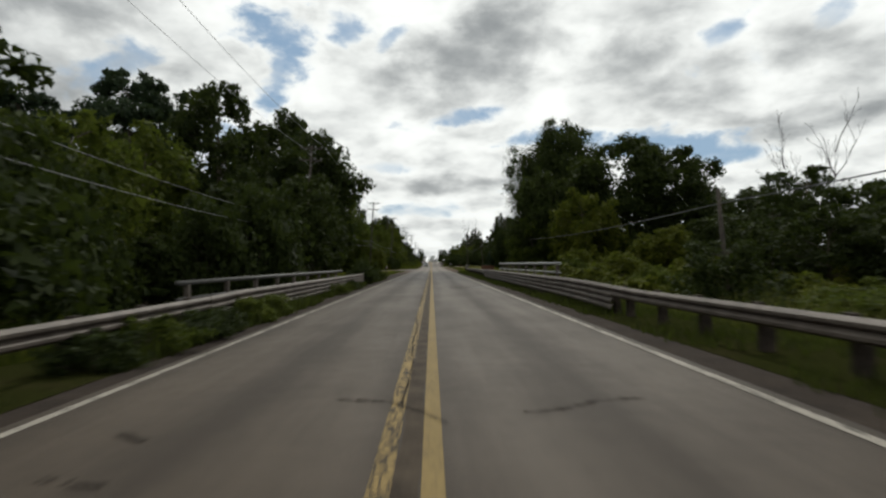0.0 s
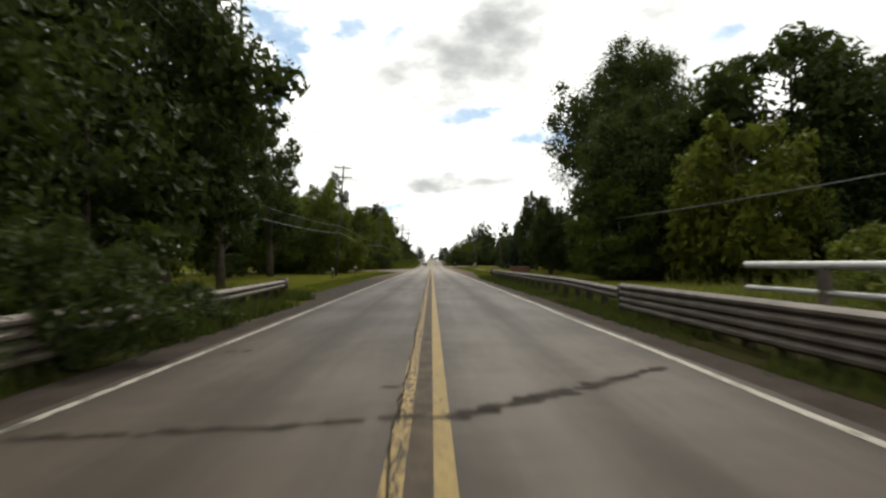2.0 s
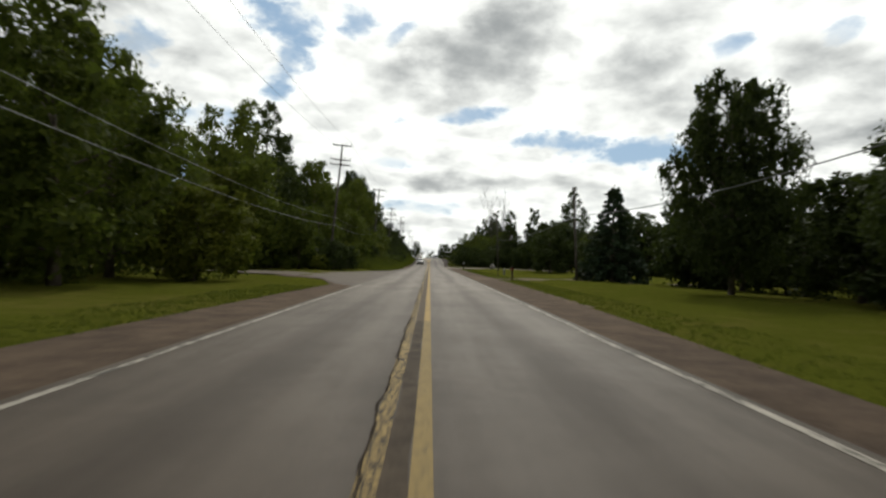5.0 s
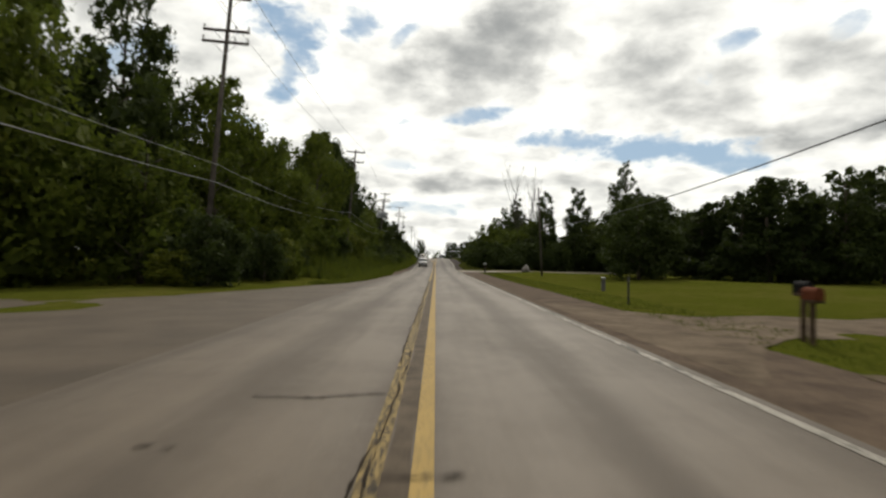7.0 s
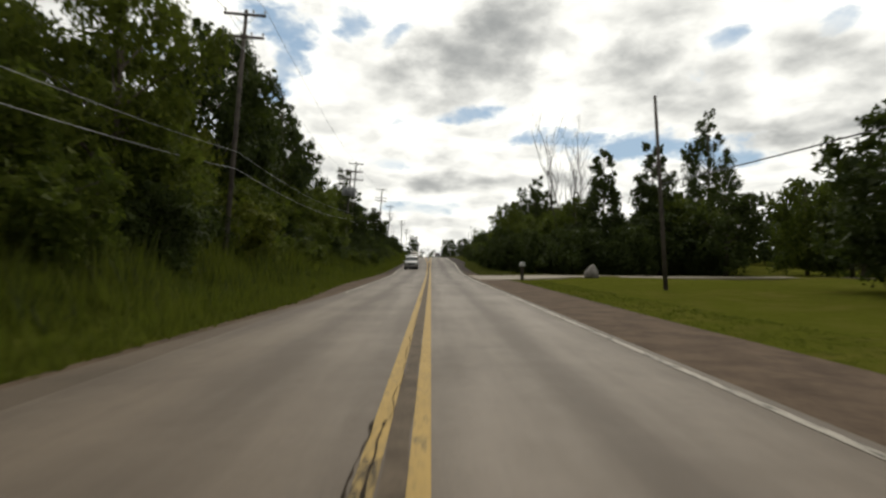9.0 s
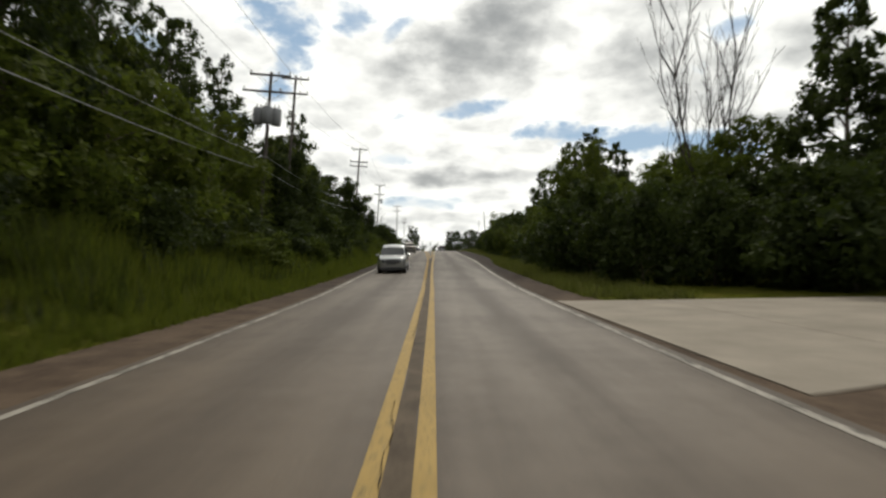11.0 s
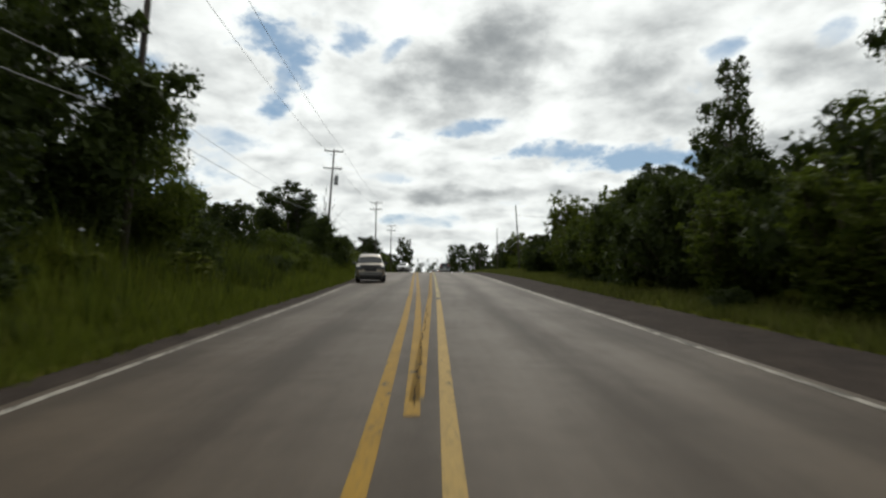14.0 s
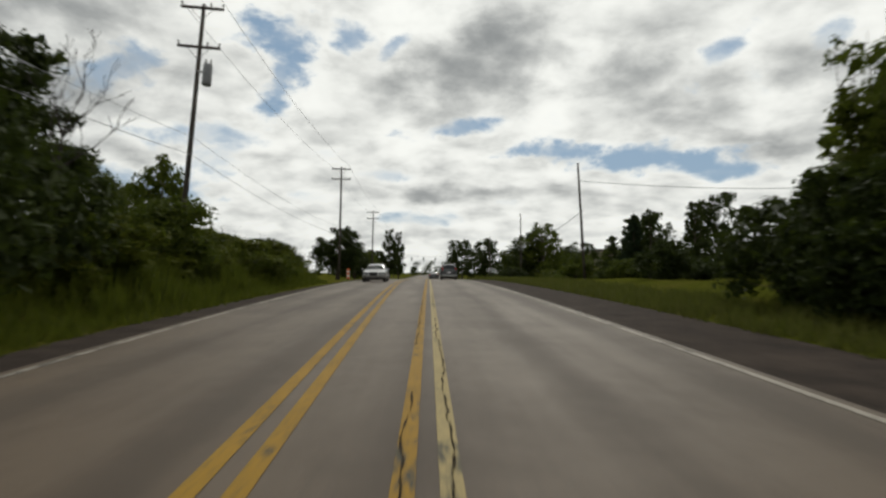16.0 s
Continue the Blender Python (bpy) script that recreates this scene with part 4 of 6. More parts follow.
# beside the bridge and before the house
for spec in [("pine", -36, 69, 28, 6.5), ("pine", -44, 62, 24, 6), ("broad", -23, 62, 22.5, 6.5), ("broad", -14, 68, 18.5, 6.2), ("broad", -20, 80, 23, 7), ("green", -21.5, 113, 14, 4.5),
             ("broad", -11.5, 50, 10.5, 4), ("broad", -15, 44, 10, 4.5), ("wood", -12, 58, 11, 4), ("open", -17.8, 101, 20, 5.6), ("open", -12.5, 72, 17, 4)]:
    plant(*spec)
for spec in [("giant", 24.2, 107, 28, 8.6), ("oak", 17.5, 85.8, 15.5, 5.4), ("bush", 14.6, 82, 2.6, 2.2), ("bush", 17.2, 86.5, 2.8, 2.2), ("bush", 16.5, 81.5, 3.4, 2.6), ("oak", 22, 88, 15, 5.6), ("bush", 18.5, 90.5, 3.2, 2.4), ("broad", 25.5, 91, 14, 5), ("broad", 30, 84, 21, 8), ("wood", 26, 90, 6, 3.5), ("wood", 31, 95, 7, 4), ("wood", 24, 79, 5, 3), ("light", 21, 75, 11, 5), ("green", 15, 82, 8, 3.5), ("broad", 38, 84, 19, 7), ("bush", 23, 83, 5, 3), ("bush", 27, 78, 5, 3),
             ("bush", 17.6, 99.2, 1.7, 1.3), ("bush", 17.4, 102.6, 1.5, 1.3), ("gold", 17.2, 96, 1.6, 1.2), ("bare", 47, 69, 16, 3)]:
    plant(*spec)
for spec in [("bush", -5.3, 43.6, 1.7, 1.2), ("bush", -5.4, 46.2, 2.0, 1.3), ("bush", -5.6, 48.8, 1.8, 1.3), ("bush", -5.5, 51.2, 1.0, 0.9), ("gold", -4.9, 33, 0.5, 0.5), ("shrub", -4.7, 17, 0.7, 0.8), ("bush", -4.75, 8.3, 0.6, 0.7), ("shrub", -4.7, 9.8, 0.7, 0.75), ("bush", -4.65, 11.4, 0.65, 0.8), ("bush", -4.7, 13.0, 0.6, 0.8), ("shrub", -4.6, 14.8, 0.75, 0.7), ("shrub", -4.55, 28, 0.6, 0.6), ("bush", -4.6, 33.7, 0.6, 0.5), ("bush", -4.6, 36, 0.35, 0.45), ("shrub", -4.6, 38.2, 0.35, 0.4), ("gold", 12.5, 33, 2.0, 1.5), ("wood", 12.9, 24.2, 4.3, 2.3), ("light", 15.5, 30, 3.6, 2.6)]:
    plant(*spec)
row(["wood", "copse"], -40, -20, 10, 62, 11, 11, 17, 5, 6.5)
row(["cone", "bush", "bush"], -18, -11, 6, 48, 11, 5, 9, 3, 4)
row(["wood"], 36, 60, 30, 100, 12, 9, 13, 5, 7)
row(["light", "wood"], 26, 42, 44, 72, 7, 5, 7.5, 3.5, 4.5)
row(["gold", "gold", "shrub"], 10.5, 22, 12, 66, 20, 1.4, 2.8, 1.5, 2.5, "shrubs by the bridge")
row(["copse", "copse", "wood"], -62, -32, 82, 132, 12, 14, 20, 5, 7)
row(["green", "copse", "light"], -34, -15, 120, 138, 9, 10, 15, 4, 5.5)
# between the house and the driveway
for spec in [("oak", 16.4, 125, 12.2, 3.0), ("oak", 14.0, 104.4, 8.2, 2.4), ("oak", 17.5, 112.5, 8.5, 2.8), ("wood", 21, 117, 7.5, 4.5), ("conifer", 16.8, 146, 9, 3.0), ("open", 40, 251, 23, 5), 
             ("bush", -21, 97, 2.6, 1.9), ("green", -24, 162, 20, 6), ("green", -15.5, 119, 12.6, 4.5), ("green", -13.2, 195, 15, 4), ("copse", -21, 123, 11, 4.5), ("light", -13.5, 128, 6, 3.2), ("green", -17, 176, 16, 5), ("broad", -16.4, 215, 19, 4.6), ("green", -14.5, 181, 11.5, 4.4), ("open", -23.5, 175, 25, 5.2), ("gold", -12, 160, 1.6, 1.4)]:
    plant(*spec)
row(["wood", "bush"], 19, 34, 118, 142, 10, 5, 7.5, 3, 4, "hedge behind the house")
row(["wood", "wood", "cone"], 19, 33, 188, 200, 7, 8, 10, 3.5, 4.2, "treeline behind the lawn")
row(["wood", "wood", "cone", "oak"], 33, 60, 184, 200, 13, 9.5, 11.5, 3.8, 4.8, "treeline behind the lawn")
row(["copse", "wood"], 26, 44, 222, 240, 7, 8, 11, 3.5, 4.5)
row(["wood", "copse", "light"], -32, -17, 156, 215, 16, 10, 17, 4, 6)
row(["green", "copse"], -16, -13.5, 160, 214, 8, 6, 9, 3, 3.8)
row(["shrub", "bush", "gold"], -13.5, -10.5, 158, 215, 14, 2.4, 4, 1.8, 2.6, "shrubs on the bank")
# past the driveway
for spec in [("open", -14.8, 229, 18, 3.8), ("broad", -17.5, 226, 17, 4.2), ("wood", 20.5, 234, 7, 3.4), ("wood", 24.5, 231, 7, 3.6), ("wood", 17.6, 240, 6, 3), ("tall", 20.2, 236, 15, 3.2), ("tall", 26, 236, 16, 3.2), ("bare", 17.6, 244, 17, 2.3), ("bare", 19.2, 249, 14, 2.0), ("open", -18.2, 240, 20, 4), ("open", -20.5, 231, 20, 4.2), ("open", -19, 251, 19, 4), ("open", -23, 246, 21, 4.4), ("green", 11, 250, 9, 3.2),
             ("open", -16.2, 277, 17, 3.6), ("open", -20, 262, 19, 4), ("broad", -12.6, 285, 9.6, 3.7), ("green", -12.9, 291, 7.5, 2.8), ("green", -16, 271, 12, 4), ("open", 18, 281, 15, 3.4), ("tall", 19.8, 277, 14, 3.0), ("tall", 21.5, 274, 13.5, 3.0), ("open", 22, 288, 18, 3.6)]:
    plant(*spec)
for spec in [("open", 27, 322, 14, 3.4), ("willow", 12.5, 318.6, 7.4, 3.0), ("bush", 10.4, 319.5, 3, 2.2), ("willow", 16.5, 316, 7.5, 3.4), ("bush", -8.9, 314, 4.4, 2.3), ("gold", -9, 320, 2.0, 1.8), ("shrub", -10, 326, 3, 2.2), ("bare", -11.4, 320, 6.2, 1.6), ("broad", -14, 321.5, 7.6, 3.2), ("bush", -9.9, 317.5, 4.2, 2.4), ("tall", 33, 330, 15, 2.6), ("green", 22, 326, 10, 4), ("broad", 29, 334, 13, 4.5)]:
    plant(*spec)
row(["bush", "bush", "shrub", "willow"], 8.8, 12, 230, 302, 25, 3.0, 5.2, 2.0, 2.9, "roadside thicket")
row(["green", "green", "copse"], 15, 24, 242, 283, 11, 6, 9.5, 3.2, 4.4)
row(["wood", "copse"], 14, 20, 285, 300, 5, 3.8, 5.2, 2.6, 3.2)
row(["wood", "copse"], 17, 30, 300, 326, 6, 5, 6.5, 2.8, 3.6)
row(["wood", "copse", "open"], -26, -17, 216, 290, 14, 10, 15, 3.8, 5)
row(["copse", "green"], -16, -13.5, 218, 272, 9, 6, 9, 3, 3.8)
row(["shrub", "bush"], -13, -10.2, 216, 312, 20, 2.0, 3.6, 1.7, 2.5, "shrubs on the bank")
row(["gold", "shrub", "gold"], -13, -10.2, 322, 350, 9, 1.0, 1.9, 1.7, 2.4, "shrubs on the bank")
row(["bush", "shrub", "willow"], 9.6, 12.5, 303, 322, 10, 2.6, 4.2, 1.9, 2.6, "roadside thicket")
row(["bush"], 13, 30, 227.5, 232, 11, 3.4, 5.2, 2.4, 3.0, "roadside thicket")
for spec in [("open", -11.6, 257, 10.2, 2.9), ("open", -12.8, 254, 9.4, 2.8), ("broad", -13.6, 277, 8, 3.2), ("wood", -15.6, 273.5, 8.5, 3.5), ("bush", -11.8, 271, 3.5, 2.2), ("bush", -11.2, 262, 4.5, 2.6), ("bush", -10.6, 252, 3.6, 2.2)]:
    plant(*spec)
row(["bush", "bush", "shrub"], -9.8, -7.9, 236, 266, 12, 1.2, 2.3, 1.2, 1.9, "shrubs on the bank")
row(["shrub", "bush", "gold"], -9.9, -8.1, 268, 312, 11, 0.9, 1.8, 1.0, 1.6, "shrubs on the bank")
row(["gold", "gold", "shrub"], -9.8, -8.2, 318, 342, 8, 0.7, 1.4, 1.1, 1.7, "shrubs on the bank")
row(["bush", "bush", "gold"], 7.8, 9.2, 236, 300, 14, 0.5, 1.1, 0.6, 1.1, "roadside thicket")
for spec in [("oak", 13.2, 298.5, 6.2, 2.9), ("broad", 15.8, 295, 7.2, 3.0), ("bush", 10.6, 301, 4.4, 2.5), ("bush", 11.6, 296, 5.2, 2.6), ("bush", 10.9, 291.5, 4.6, 2.5), ("willow", 11.2, 306, 5.4, 2.6), ("open", 17, 297, 13, 2.8)]:
    plant(*spec)
# open ground near the crest
row(["copse", "green"], -27, -19, 306, 352, 8, 6, 8.5, 2.0, 2.8)
row(["bush", "shrub", "gold"], 11, 30, 326, 400, 18, 1.2, 2.6, 1.6, 2.4)
row(["conifer", "cone"], 14, 24, 352, 372, 5, 5, 8, 1.8, 2.4)
for spec in [("broad", -18.2, 418, 11, 4.6), ("tall", -8.5, 430, 12, 2.6), ("tall", -6.8, 436, 12, 2.2), ("copse", 24, 420, 12, 5), ("wood", 10, 470, 12, 5), ("wood", 18, 480, 13, 5),
             ("wood", 38, 400, 12, 4), ("wood", 45, 390, 14, 4.5)]:
    plant(*spec)
row(["wood", "copse"], 12, 60, 420, 520, 12, 7, 11, 4, 6, "distant trees")
row(["wood", "copse"], -60, -14, 420, 560, 12, 7, 11, 4, 6, "distant trees")


def far_wood(name, path, height, depth, seed):
    """An unbroken belt of distant woodland, as one mesh."""
    rng = np.random.default_rng(seed)
    cs, rs = [], []
    for (x0, y0), (x1, y1) in zip(path, path[1:]):
        for k in range(int(math.hypot(x1 - x0, y1 - y0) / 3.2)):
            t = rng.random()
            x, y = x0 + (x1 - x0) * t + rng.normal() * depth, y0 + (y1 - y0) * t + rng.normal() * depth
            h = height * (0.55 + 0.6 * rng.random())
            for f in (0.15, 0.45, 0.78):
                cs.append((x + rng.normal(), y + rng.normal(), gz(x, y) + h * f))
                rs.append(h * 0.26 * (1.15 - 0.4 * f))
    v, f = leaf_cards(rng, cs, rs, 7, 0.75)
    tagged(new(name, arrays_mesh(name, v, f, LEAF_DARK)), "dark belt of distant woodland", "woods", kind="stuff")


far_wood("far_woods", [(-70, -60), (-66, 70), (-74, 150), (-58, 260), (-66, 400), (-75, 640)], 12, 4, 1)
far_wood("far_woods", [(72, -60), (66, 80), (62, 190), (50, 270), (60, 330), (110, 420), (95, 640)], 11, 4, 2)
far_wood("far_woods", [(-75, 640), (-20, 720), (40, 720), (95, 640)], 10, 6, 3)
far_wood("far_woods", [(-70, -60), (-20, -75), (20, -75), (72, -60)], 12, 4, 4)


# ---- guard rails by the bridge ----
def wave(bm, pts, z0, height, lip, waves=2):
    """A corrugated steel beam along pts; lip is the side on which the road lies (+1: right)."""
    prof = []
    for k in range(waves):
        b = z0 + height * k / waves
        h = height / waves
        prof += [(0.0, b), (0.045, b + 0.18 * h), (0.075, b + 0.32 * h), (0.075, b + 0.62 * h), (0.045, b + 0.78 * h)]
    prof.append((0.0, z0 + height))
    rows = []
    for x, y, dz in pts:
        base = float(road_z(y)) + dz
        rows.append([bm.verts.new((x + lip * px, y, base + z)) for px, z in prof])
        rows[-1] += [bm.verts.new((x + lip * (px - 0.008), y, base + z)) for px, z in prof[::-1]]
    n = len(rows[0])
    for a, b in zip(rows, rows[1:]):
        for k in range(n):
            bm.faces.new((a[k], a[(k + 1) % n], b[(k + 1) % n], b[k]))
    bm.faces.new(rows[0])
    bm.faces.new(rows[-1][::-1])
    bmesh.ops.recalc_face_normals(bm, faces=bm.faces[:])
    return bm


def guard_rail(pts, lip, post_step, label, z0, height, waves, timber=True):
    y_mid = pts[0][1]
    rail = tagged(new("guard_rail"), label, "guard rail", "guard rails")
    # lay the beam in bolted lengths
    ys = [p[1] for p in pts]
    at = lambda y: (float(np.interp(y, ys, [p[0] for p in pts])), y, float(np.interp(y, ys, [p[2] for p in pts])))
    y = ys[0]
    while y < ys[-1] - 0.1:
        e = min(y + 3.81, ys[-1])
        bm = bmesh.new()
        wave(bm, [at(v) for v in np.linspace(y, e + 0.05, 4)], z0, height, lip, waves)
        part("beam", bm, RUSTY, rail, smooth=False)
        y = e
    shared = None
    for y in np.arange(ys[0] + 0.4, ys[-1], post_step):
        x, _, dz = at(y)
        if shared is None:
            bm = bmesh.new()
            box(bm, 0, 0, -0.28 + (z0 + height) / 2, 0.17, 0.2, z0 + height + 0.45, 0.015)
            box(bm, lip * 0.12, 0, z0 + height * 0.55, 0.13, 0.16, 0.32, 0.01)
            o = part("post", bm, POST_WOOD, rail)
            shared = o.data
        else:
            o = new("post", shared)
            o.parent = rail
        o.location = (x - lip * 0.22, y, float(road_z(y)) + dz)
    return rail


guard_rail([(-5.1, -30, 0), (-5.0, 6, 0), (-4.97, 9.5, 0.02), (-4.95, 13, 0.05)], 1, 1.9, "weathered corrugated steel guard rail in rough grass", 0.42, 0.30, 2)
guard_rail([(-4.95, 13.1, -0.05), (-4.95, 15.5, 0), (-4.9, 36, 0), (-5.0, 46, 0)], 1, 1.0, "rusty double-height corrugated steel guard rail on timber posts", 0.16, 0.66, 4)
guard_rail([(-5.0, 46.2, 0), (-5.5, 54, 0), (-6.3, 62.5, -0.02)], 1, 1.9, "weathered corrugated steel guard rail ending at the lawn", 0.42, 0.32, 2)
guard_rail([(4.95, -30, 0), (4.95, 10, 0), (4.95, 13.0, 0), (4.9, 14.6, 0.04)], -1, 1.9, "weathered corrugated steel guard rail in rough grass", 0.40, 0.30, 2)
guard_rail([(4.9, 14.7, -0.07), (4.9, 17.5, -0.02), (4.9, 20, 0), (4.95, 45, 0), (5.15, 53, -0.02)], -1, 1.0, "rusty double-height corrugated steel guard rail on timber posts", 0.14, 0.68, 4)
guard_rail([(5.15, 53.2, -0.05), (5.45, 60, 0.0), (5.5, 88, 0.0)], -1, 1.95, "weathered corrugated steel guard rail on dark timber posts", 0.42, 0.32, 2)
for x, y, lip in ((-6.35, 62.7, 1), (5.5, 88.2, -1)):
    end = thing("rail_end", pose(x, y, float(road_z(y))), "dark rounded end shoe of a steel guard rail", "guard rail")
    bm = bmesh.new()
    tube(bm, [(0, 0, 0.36), (0, 0, 0.80)], [0.2, 0.2], 14)
    part("end_shoe", bm, RUSTY, end, smooth=True)
    bm = bmesh.new()
    box(bm, 0, -0.1, 0.2, 0.18, 0.2, 1.1, 0.015)
    part("post", bm, POST_WOOD, end)


def pipe_rail(x, y0, y1, top, label, mat):
    rail = tagged(new("bridge_railing"), label, "railing", "bridge railings")
    bm = bmesh.new()
    tube(bm, [(x, y0, top), (x, (y0 + y1) / 2, top), (x, y1, top)], [0.065] * 3, 12)
    part("top_pipe", bm, mat, rail, "round steel pipe", True)
    bm = bmesh.new()
    tube(bm, [(x, y0, top - 0.42), (x, y1, top - 0.42)], [0.045] * 2, 10)
    part("lower_pipe", bm, mat, rail, smooth=True)
    for y in np.arange(y0 + 0.6, y1, 2.9):
        bm = bmesh.new()
        box(bm, x, y, top / 2 - 0.3, 0.13, 0.16, top + 0.5, 0.015)
        part("post", bm, RUSTY, rail)
    bm = bmesh.new()
    box(bm, x, (y0 + y1) / 2, -0.22, 0.45, y1 - y0 + 1.0, 0.5, 0.03)
    part("kerb", bm, CONCRETE, rail)


pipe_rail(6.0, 25.5, 48.5, 1.30, "pale steel pipe railing along the bridge edge", GALV)
pipe_rail(-6.3, 14.5, 41.0, 1.05, "dull steel pipe railing along the bridge edge", DARK_PIPE)


# ---- poles and wires ----
def insulator(bm, x, y, z):
    tube(bm, [(x, y, z), (x, y, z + 0.08), (x, y, z + 0.09), (x, y, z + 0.2)], [0.02, 0.025, 0.06, 0.05], 8)


def pole(x, y, height, arms, lean=2.5, tanks=0, r=0.15, label="tall wooden utility pole with crossarms", low=5.3):
    """arms: distance of each crossarm from the top, and half its length."""
    z = gz(x, y)
    ob = thing("utility_pole", pose(x, y, z, 0, lean if x < 0 else -lean, 0), label, "utility pole", "utility poles")
    bm = bmesh.new()
    tube(bm, [(0, 0, -1), (0, 0, height * 0.5), (0, 0, height)], [r, r * 0.83, r * 0.62], 12)
    part("shaft", bm, POLE_WOOD, ob, smooth=True)
    tips = []
    for drop, half in arms:
        bm = bmesh.new()
        box(bm, 0, -0.16, height - drop, half * 2, 0.1, 0.13, 0.008)
        arm = part("crossarm", bm, POLE_WOOD, ob)
        for s in (-1, 1):
            bm = bmesh.new()
            tube(bm, [(s * half * 0.55, -0.17, height - drop - 0.04), (0, -0.14, height - drop - 0.62)], [0.016, 0.016], 5)
            part("brace", bm, GALV, ob)
        for s in (-0.95, 0.95, 0.4):
            bm = bmesh.new()
            insulator(bm, s * half, -0.16, height - drop + 0.065)
            part("insulator", bm, CERAMIC, arm)
        tips.append([(s * half, height - drop + 0.26) for s in (-0.95, 0.4, 0.95)])
    # a single tank hangs lower than a bank of three
    hang, girth = (2.5, 1.0) if tanks > 1 else (3.2, 0.68)
    for dx, dy in ((0.55, -0.1), (-0.62, -0.1), (0.12, -0.62))[:tanks]:
        bm = bmesh.new()
        tube(bm, [(dx, dy, height - hang - 1.05), (dx, dy, height - hang - 1.0), (dx, dy, height - hang), (dx, dy, height - hang + 0.06)], [0.3 * girth, 0.34 * girth, 0.34 * girth, 0.26 * girth], 14)
        tank = part("transformer", bm, GREY_TANK, ob, "grey cylindrical transformer tank", True)
        for side_x in (-0.13, 0.13):
            bm = bmesh.new()
            tube(bm, [(dx + side_x, dy, height - hang + 0.02), (dx + side_x, dy, height - hang + 0.32)], [0.06, 0.035], 8)
            part("bushing", bm, CERAMIC, tank)
        bm = bmesh.new()
        box(bm, dx * 0.5, dy * 0.5, height - hang - 0.35, max(0.08, abs(dx)), max(0.08, abs(dy)), 0.1, 0.01)
        part("bracket", bm, GALV, ob)
    shift = math.sin(radians(lean if x < 0 else -lean))
    tops = [[(x + dx + hz * shift, y - 0.16, z + hz) for dx, hz in t] for t in tips]
    tops.append([(x + low * shift + 0.16, y, z + low), (x + (low + 0.9) * shift + 0.16, y, z + low + 0.9)])
    return tops


def wire(a, b, sag, r, mat=WIRE, label="overhead cable strung between poles"):
    bm = bmesh.new()
    n = 14
    pts = [(a[0] + (b[0] - a[0]) * k / n, a[1] + (b[1] - a[1]) * k / n, a[2] + (b[2] - a[2]) * k / n - sag * 4 * (k / n) * (1 - k / n)) for k in range(n + 1)]
    tube(bm, pts, [r] * (n + 1), 5)
    tagged(mesh_object("overhead_wire", bm, mat), label, "cable", "overhead wires")


two = [(0.3, 1.1), (1.5, 1.1)]
apart = [(0.25, 1.1), (2.3, 1.1)]
wide = [(0.25, 1.35), (1.35, 1.75)]
three = [(0.2, 1.1), (1.9, 1.2), (2.5, 1.2)]
LEFT = [(-11.5, -40, 13.5, two, 0), (-11.3, 8, 13.5, two, 0), (-12.1, 56.5, 13.7, two, 0), (-11.2, 108, 13.7, two, 1), (-11.2, 162, 15.0, three, 0), (-10.2, 201, 13.8, two, 0),
        (-10.9, 246.5, 11.9, wide, 3), (-10.3, 286, 13.6, three, 0), (-12.0, 333, 13.2, apart, 1), (-10.4, 371, 13.4, two, 0), (-10.4, 410, 13.0, two, 0), (-10.4, 452, 13.0, two, 0), (-10.4, 500, 13.0, two, 0)]
tops = [pole(x - (0.5 if y < 340 else 0), y, h, arms, 4.3 if y < 340 else 0.8, tanks) for x, y, h, arms, tanks in LEFT]
pole(-12.0, 255, 14.0, two, 4.3)
for a, b in zip(tops, tops[1:]):
    for k in (0, 2):
        wire(a[0][k], b[0][k], 0.7, 0.013, PALE_WIRE)
    wire(a[-1][0], b[-1][0], 0.6, 0.014, PALE_WIRE, "thick pale telephone cable strung low between poles")
    wire(a[-1][1], b[-1][1], 0.6, 0.010, PALE_WIRE)
RIGHT = [(14.2, -30, 7.2), (14.2, 26.5, 6.6), (14.6, 106, 9.6), (13.4, 145.5, 8.4), (13.2, 202, 10.8), (13.5, 352, 10.0), (15.3, 396, 10.8), (15, 440, 10.5)]
rtops = [pole(x, y, h, [], 3.0 if y < 380 else 0.5, 0, 0.13, "plain wooden utility pole", 5.9) for x, y, h in RIGHT]
for a, b in [p for p in zip(rtops, rtops[1:]) if p[1][-1][0][1] - p[0][-1][0][1] < 120]:
    wire(a[-1][0], b[-1][0], 0.7, 0.028, WIRE, "thick overhead telephone cable")


wire((13.1, 352, 11.4), (42, 350, 11.2), 0.6, 0.025)
wire((14.35, 106, 7.3), (18.95, 99.6, 6.5), 0.25, 0.02, WIRE, "service cable from the pole to the house")


